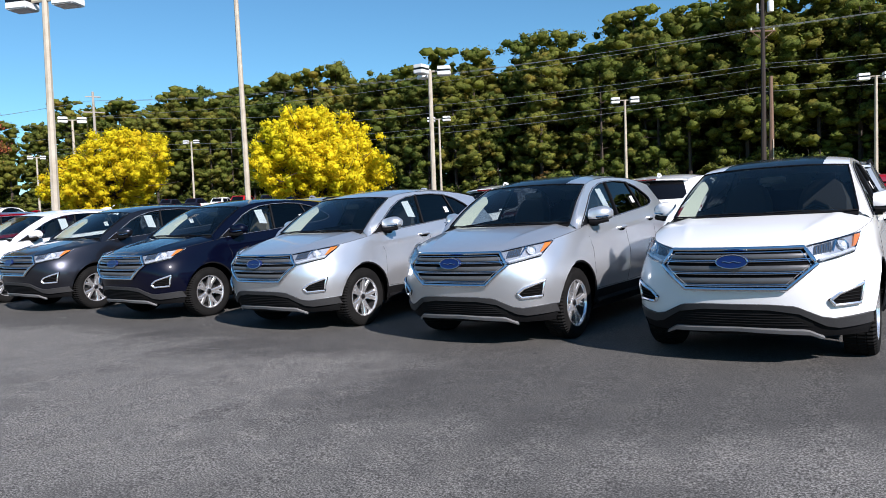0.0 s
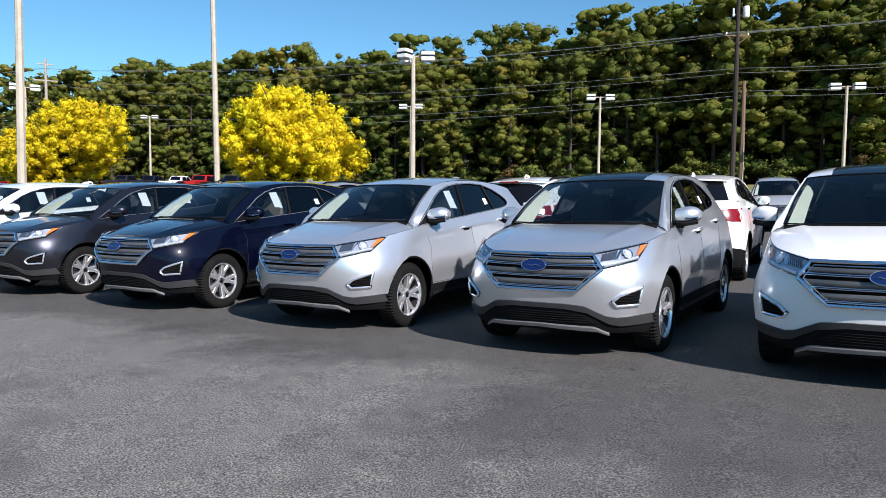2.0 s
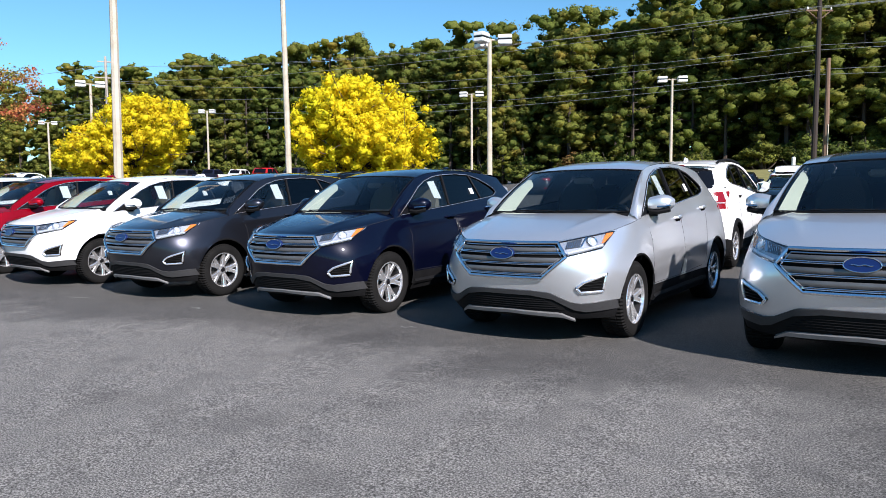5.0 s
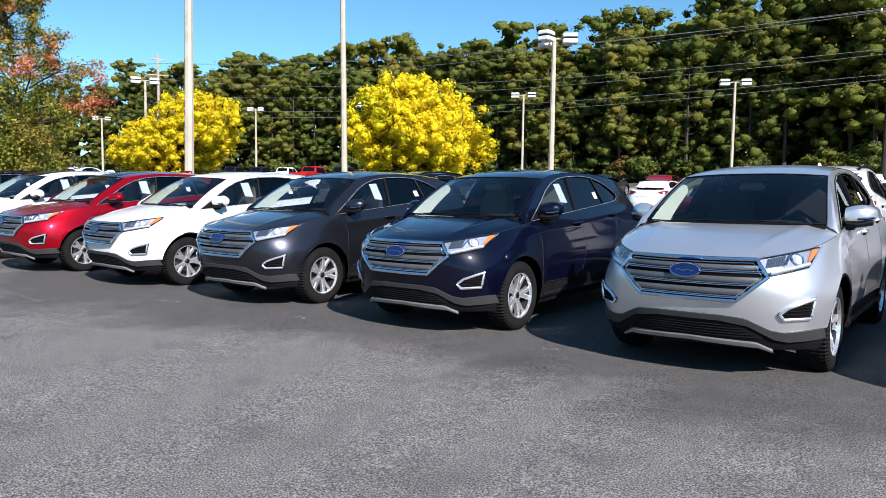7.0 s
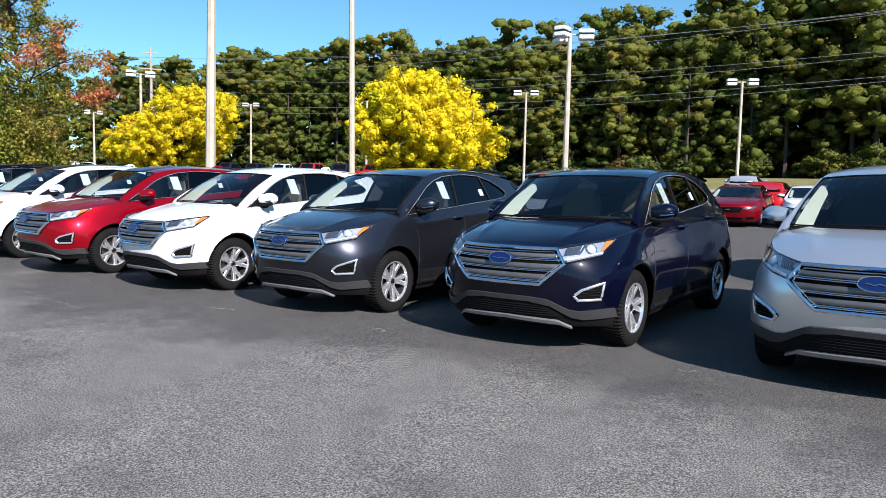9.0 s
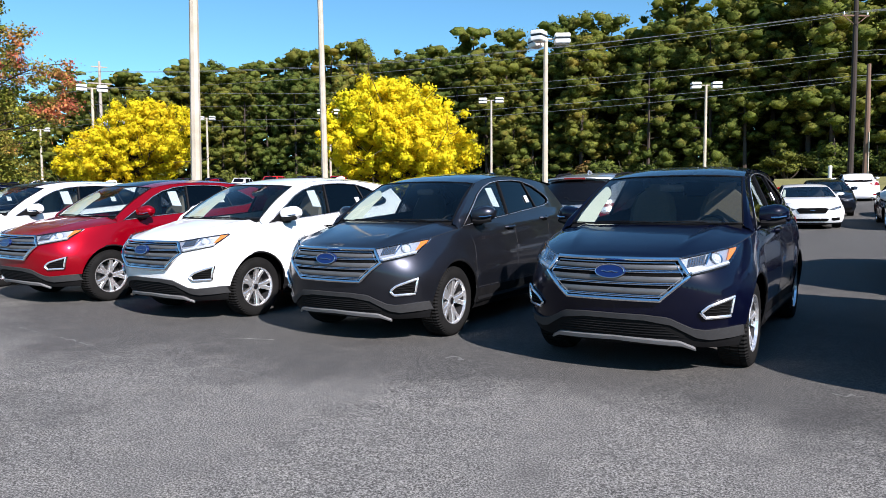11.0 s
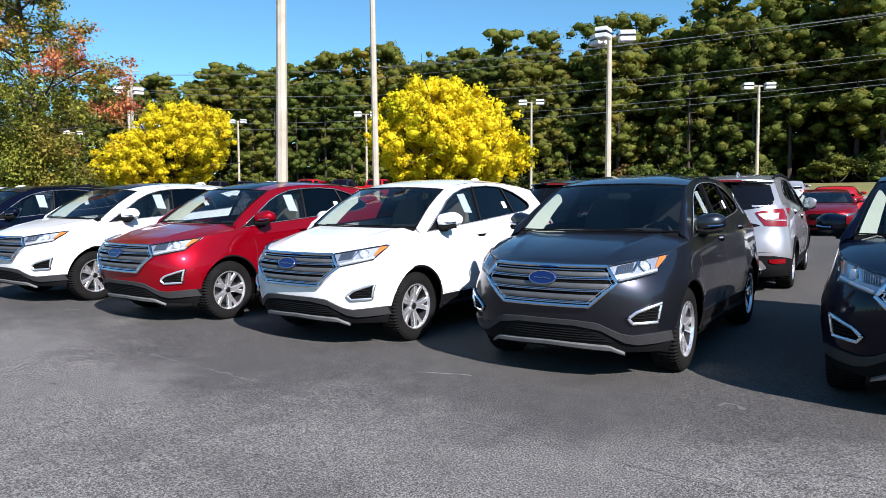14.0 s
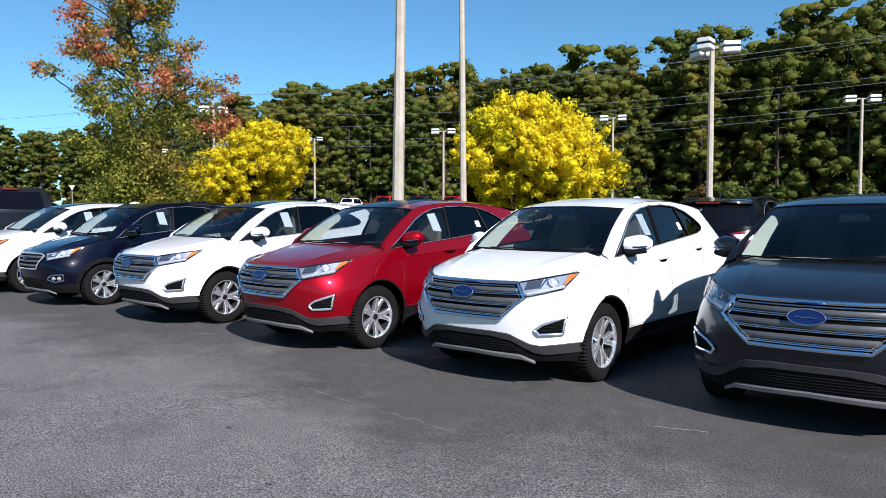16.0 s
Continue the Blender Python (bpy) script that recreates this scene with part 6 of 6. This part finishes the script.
def build_maple(x, y, height, seed):
    """A leader with open, rising limbs; leaf sprays along the outer twigs, thick near the foot."""
    r = np.random.default_rng(seed)
    tree = thing("autumn_tree", "open maple with green, orange and red autumn leaves", "tree", "autumn trees", at=pose(x, y, ground_z(x, y)))
    lead = [Vector((0.25 * math.sin(t * 5), 0.2 * math.sin(t * 4 + 1), height * 0.97 * t)) for t in np.linspace(0, 1, 12)]
    wood, spots, outs = [tube(lead, list(np.linspace(0.13, 0.015, 12)), 8)], [], []

    def spray(p, n, s):
        d = r.normal(size=(n, 3))
        spots.append(np.array(p) + d * (s, s, s * 0.6))
        outs.append(d + (0, 0, 0.7))

    for k in range(84):
        t = 0.07 + 0.92 * (k + r.uniform(0, 1)) / 84
        base = lead[min(11, int(t * 11))].lerp(lead[min(11, int(t * 11) + 1)], t * 11 - int(t * 11))
        az = 2.39996 * k + r.uniform(-0.5, 0.5)
        size = interp(t, [(0, 1.0), (0.15, 1.5), (0.25, 2.8), (0.35, 3.3), (0.45, 2.6), (0.6, 2.0), (0.8, 1.5), (1, 0.6)]) * r.uniform(0.5, 1.1)
        tip = base + Vector((math.cos(az) * size, math.sin(az) * size, size * r.uniform(0.1, 0.6) * (1 if t > 0.25 else 0.4)))
        wood.append(limb(base, tip, 0.035, 0.008, r, 0.07, 5, 5))
        low = 1 - step(0.22, 0.42, t)
        for j in range(6 + int(3 * low)):
            f = r.uniform(0.35 - 0.2 * low, 1.0)
            q = base.lerp(tip, f)
            e = q + Vector(r.normal(size=3)) * (0.36 * (1.15 - f) + 0.12)
            wood.append(limb(q, e, 0.010, 0.004, r, 0.1, 2, 3))
            spray(e, int(105 + 60 * low), 0.15 + 0.08 * low)
        spray(tip, 120, 0.17)
    part("trunk", join(*wood), BARK, tree)
    pts = np.concatenate(spots)
    pts[:, 2] = np.maximum(pts[:, 2], 0.3)
    leaf_part("crown", leaf_mesh("crown", pts, 0.085, r, np.concatenate(outs), 0.6, 4, 0.6), RED_LEAF, tree)


build_maple(-22.95, 6.38, 11.6, 14)


# the wood: three staggered lines of pines and undergrowth
EDGE = [(46, 70), (15, 74), (-8, 77), (-42, 80), (-61, 81), (-78, 76), (-99, 65), (-112, 54), (-120, 36), (-124, 10)]
RISE = [(-130, 13.0), (-116, 14.0), (-108, 18.5), (-99, 22.0), (-78, 23.0), (-61, 23.6), (-42, 23.4), (-25, 23.6), (-8, 23.4), (5, 23.4), (15, 22.8), (46, 23.5)]
rng = np.random.default_rng(5)
FILL = [(-102.0, 68.0, 1.0), (-105.5, 65.5, 0.95), (-108.5, 62.0, 1.0), (-112.0, 59.0, 0.80), (-115.0, 54.5, 0.66), (-118.0, 49.5, 0.62), (-121.0, 44.0, 0.64), (-123.0, 38.0, 0.6), (-125.0, 31.0, 0.6), (-126.0, 24.0, 0.6), (-127.5, 17.0, 0.6), (-1.5, 82.0, 0.5), (0.6, 80.8, 0.5), (2.2, 82.0, 0.5), (4.0, 80.5, 0.55), (7.0, 79.5, 0.5), (10.0, 79.0, 0.55), (13.0, 78.5, 0.5), (16.5, 78.0, 0.55), (20.0, 77.5, 0.5)] + [(4.3 * k - 14.0, 91.0 + 2.5 * math.sin(k * 2.1), 0.95) for k in range(11)]
models = [build_pine(40 + k, 20.0, "tall dark green pine at the edge of the wood", 0.68, 0.22) for k in range(7)]
marks = []
for a, b in zip(EDGE, EDGE[1:]):
    n = max(1, int((Vector(b) - Vector(a)).length / 3.6))
    marks += [(Vector(a).lerp(Vector(b), k / n), (Vector(b) - Vector(a)).normalized()) for k in range(n)]
plain = [build_pine(90 + k, 20.0, "dark pine deep in the wood", 0.12, 0.34, (0.02, 0.05)) for k in range(4)]
used = set()
count = 0
for line, back in enumerate((0.0, 5.0, 10.5, 15.0)):
    for k, (p, d) in enumerate(marks):
        out = Vector((d.y, -d.x))
        if (p + out * 10).length < p.length:
            out = -out
        q = p + out * (back + rng.uniform(-1.5, 1.5)) + d * rng.uniform(-1.3, 1.3)
        h = interp(q.x, RISE) * rng.uniform(0.80, 1.0) * (1.0 if line else rng.uniform(0.7, 1.0)) + min(back, 6) * 0.12 - (1.2 if line > 1 else 0)
        s = h / 20.0
        m = Matrix.Translation((q.x, q.y, ground_z(q.x, q.y) - 0.1)) @ Matrix.Rotation(rng.uniform(0, 6.28), 4, 'Z')
        src = (models if line < 1 or (line < 2 and k % 2) else plain)[count % (7 if line < 1 or (line < 2 and k % 2) else 4)]
        tree = src if src not in used else copy_thing(src, Matrix())
        used.add(src)
        w = s * rng.uniform(1.1, 1.4) * (1.15 if line > 1 else 1.0)
        tree.matrix_world = m @ Matrix.Diagonal((w, w, s, 1))
        count += 1


# more pines fill the corner of the wood
for px, py, s in FILL:
    tree = copy_thing(plain[int(px) % 4], Matrix())
    tree.matrix_world = Matrix.Translation((px, py, ground_z(px, py) - 0.1)) @ Matrix.Rotation(px * 7.0, 4, 'Z') @ Matrix.Diagonal((s * 1.3, s * 1.3, s, 1))


def build_shrub(seed, mat, label):
    r = np.random.default_rng(seed)
    bush = thing("shrub", label, "shrub", "undergrowth")
    stems, tufts = [], []
    for k in range(9):
        az, rad = r.uniform(0, 6.28), r.uniform(0.2, 1.5)
        tip = Vector((math.cos(az) * rad, math.sin(az) * rad, r.uniform(0.8, 2.6)))
        stems.append(limb((0, 0, 0), tip, 0.05, 0.015, r))
        for j in range(3):
            q = np.array(tip) * r.uniform(0.55, 1.05) + r.normal(size=3) * 0.22
            q[2] = max(q[2], 0.3)
            tufts.append((q, r.uniform(0.30, 0.62), 62))
    part("stem", join(*stems), BARK, bush)
    leaf_part("crown", tuft_mesh("crown", tufts, 0.15, r, 0.55, 0.74), mat, bush)
    return bush


green = build_shrub(71, SHRUB_LEAF, "dense green shrub at the foot of the wood")
rust = build_shrub(72, RUST_LEAF, "russet brown shrub at the foot of the wood")
done = {"g": False, "r": False}
for k, (p, d) in enumerate(marks):
    for j in range(2 if k % 2 else 1):
        q = p + Vector(rng.normal(size=2)) * 1.6 - Vector((0, 2.0)) * (1 if j else 0.2)
        key = "r" if (-33 < q.x < -24 and j and k % 2) or rng.random() < 0.05 else "g"
        src = rust if key == "r" else green
        bush = src if not done[key] else copy_thing(src, Matrix())
        done[key] = True
        s = rng.uniform(0.8, 2.0) if key == "g" else rng.uniform(1.2, 1.9)
        bush.matrix_world = Matrix.Translation((q.x, q.y, ground_z(q.x, q.y) - 0.05)) @ Matrix.Rotation(rng.uniform(0, 6.28), 4, 'Z') @ Matrix.Diagonal((s * 1.2, s * 1.2, s, 1))

# grass bank below the wood
xs = list(np.arange(-13, 62, 3.0))
ys = [41.0, 41.3, 42, 44, 46, 48, 52, 56, 60, 66, 72, 80, 100]
sheet("grass_bank", xs, ys, lambda x, y: ground_z(x, y) + (0.0 if y < 41.1 else 0.12), GRASS, "dry yellow-green grass bank below the wood", "grass")
kerb = []
for x in xs:
    z = ground_z(x, 40.9)
    kerb += [(x, y, z + h) for y, h in ((40.75, -0.05), (40.75, 0.13), (40.77, 0.15), (40.90, 0.15), (40.92, 0.13), (40.92, -0.05))]
ob = new("kerb", mesh_of("kerb", kerb, grid_faces(len(xs), 6)))
ob.data.materials.append(CONCRETE)
tagged(ob, "pale concrete kerb along the grass bank", "kerb", kind="structure")

# unseen pines added on the south side, to darken the horizon the cars reflect
for k in range(30):
    a = radians(-175 + 170 * k / 29)
    d = 130 + rng.uniform(-6, 12)
    x, y = 2 + d * 1.25 * math.cos(a), -5 + d * math.sin(a)
    tree = copy_thing(plain[k % 4], Matrix())
    tree["label"] = "unseen pine added south of the lot to darken reflections"
    s = rng.uniform(0.55, 0.75)
    tree.matrix_world = Matrix.Translation((x, y, ground_z(x, y) - 0.1)) @ Matrix.Rotation(rng.uniform(0, 6.28), 4, 'Z') @ Matrix.Diagonal((s * 1.9, s * 1.9, s, 1))


# ---- marks on the asphalt ----
def ribbon(name, points, width, mat, label, seed, lift=0.004):
    """A thin uneven strip that lies on the ground along points of (x, y)."""
    r = np.random.default_rng(seed)
    fine = []
    for a, b in zip(points, points[1:]):
        a, b = Vector(a), Vector(b)
        n = max(2, int((b - a).length / 0.07))
        fine += [a.lerp(b, k / n) for k in range(n)]
    fine.append(Vector(points[-1]))
    top = []
    for k, p in enumerate(fine):
        d = (fine[min(k + 1, len(fine) - 1)] - fine[max(k - 1, 0)]).normalized()
        side = Vector((-d.y, d.x))
        p = p + side * r.normal() * width * 0.6
        w = width * r.uniform(0.2, 1.0) * min(1.0, max(0.06, 0.5 + math.sin(k * 0.37 + seed) + 0.6 * math.sin(k * 0.13)))
        for s in (-0.5, 0.5):
            q = p + side * w * s
            top.append((q.x, q.y, ground_z(q.x, q.y) + lift))
    ob = new(name, mesh_of(name, top, grid_faces(len(fine), 2), False))
    ob.data.materials.append(mat)
    tagged(ob, label, "pavement mark", kind="structure")


PALE = "pale thin crack in the worn asphalt"
ribbon("pavement_crack", [(-6.6, -1.08), (-5.65, -1.18), (-4.8, -1.28), (-4.25, -1.32), (-3.9, -1.27), (-3.5, -1.25), (-3.1, -1.26), (-2.57, -1.31), (-2.1, -1.44), (-1.2, -1.55)], 0.022, CRACK, PALE, 1)
ribbon("pavement_crack", [(-4.25, -1.33), (-4.2, -1.76), (-4.15, -2.17), (-4.1, -2.51), (-4.15, -2.78), (-4.25, -3.05)], 0.018, CRACK, PALE, 2)
ribbon("pavement_crack", [(-4.75, -3.55), (-4.45, -3.49), (-4.25, -3.48), (-4.0, -3.45)], 0.028, PALE_CRACK, PALE, 3)
ribbon("pavement_crack", [(-4.2, -0.48), (-3.95, -0.31), (-3.69, -0.19), (-3.5, -0.16)], 0.022, PALE_CRACK, PALE, 4)
ribbon("pavement_crack", [(0.9, -0.75), (0.2, -0.95), (-0.7, -1.05), (-1.3, -1.3)], 0.016, CRACK, PALE, 5)
ribbon("pavement_crack", [(5.0, -4.05), (4.75, -3.88), (4.66, -3.7), (4.62, -3.5)], 0.02, CRACK, PALE, 6)
ribbon("pavement_crack", [(3.4, -0.9), (2.4, -1.1), (1.7, -1.0), (0.9, -0.75)], 0.012, CRACK, PALE, 7)
ribbon("pavement_crack", [(7.6, -1.0), (6.9, -0.8), (6.3, -0.95), (5.2, -0.9)], 0.012, CRACK, PALE, 8)
for k, (mx, my) in enumerate(((-1.43, 0.0), (1.66, 0.28), (4.47, 0.43), (-4.18, -2.98), (-7.1, -0.05), (-9.95, 0.05))):
    ribbon("parking_line", [(mx - 0.10, my - 0.02), (mx + 0.02, my + 0.03), (mx + 0.10, my + 0.01)], 0.07, CRACK, "worn white end of a parking bay line", 20 + k)
DARK_SPOT = grain(material("oil_spot", rough=0.6), 8, (0.012, 0.012, 0.012), (0.03, 0.03, 0.03), 0.08, 0.2)
for k, (mx, my) in enumerate(((-5.19, -2.7), (-6.94, -2.25), (-5.75, -2.57), (-5.60, -2.62), (6.7, -0.08), (-6.3, -2.2), (1.9, -0.4), (3.1, -2.3), (-2.2, -0.9))):
    ribbon("oil_spot", [(mx - 0.03, my), (mx, my + 0.008), (mx + 0.03, my + 0.003)], 0.036, DARK_SPOT, "small dark oil spot on the asphalt", 40 + k)
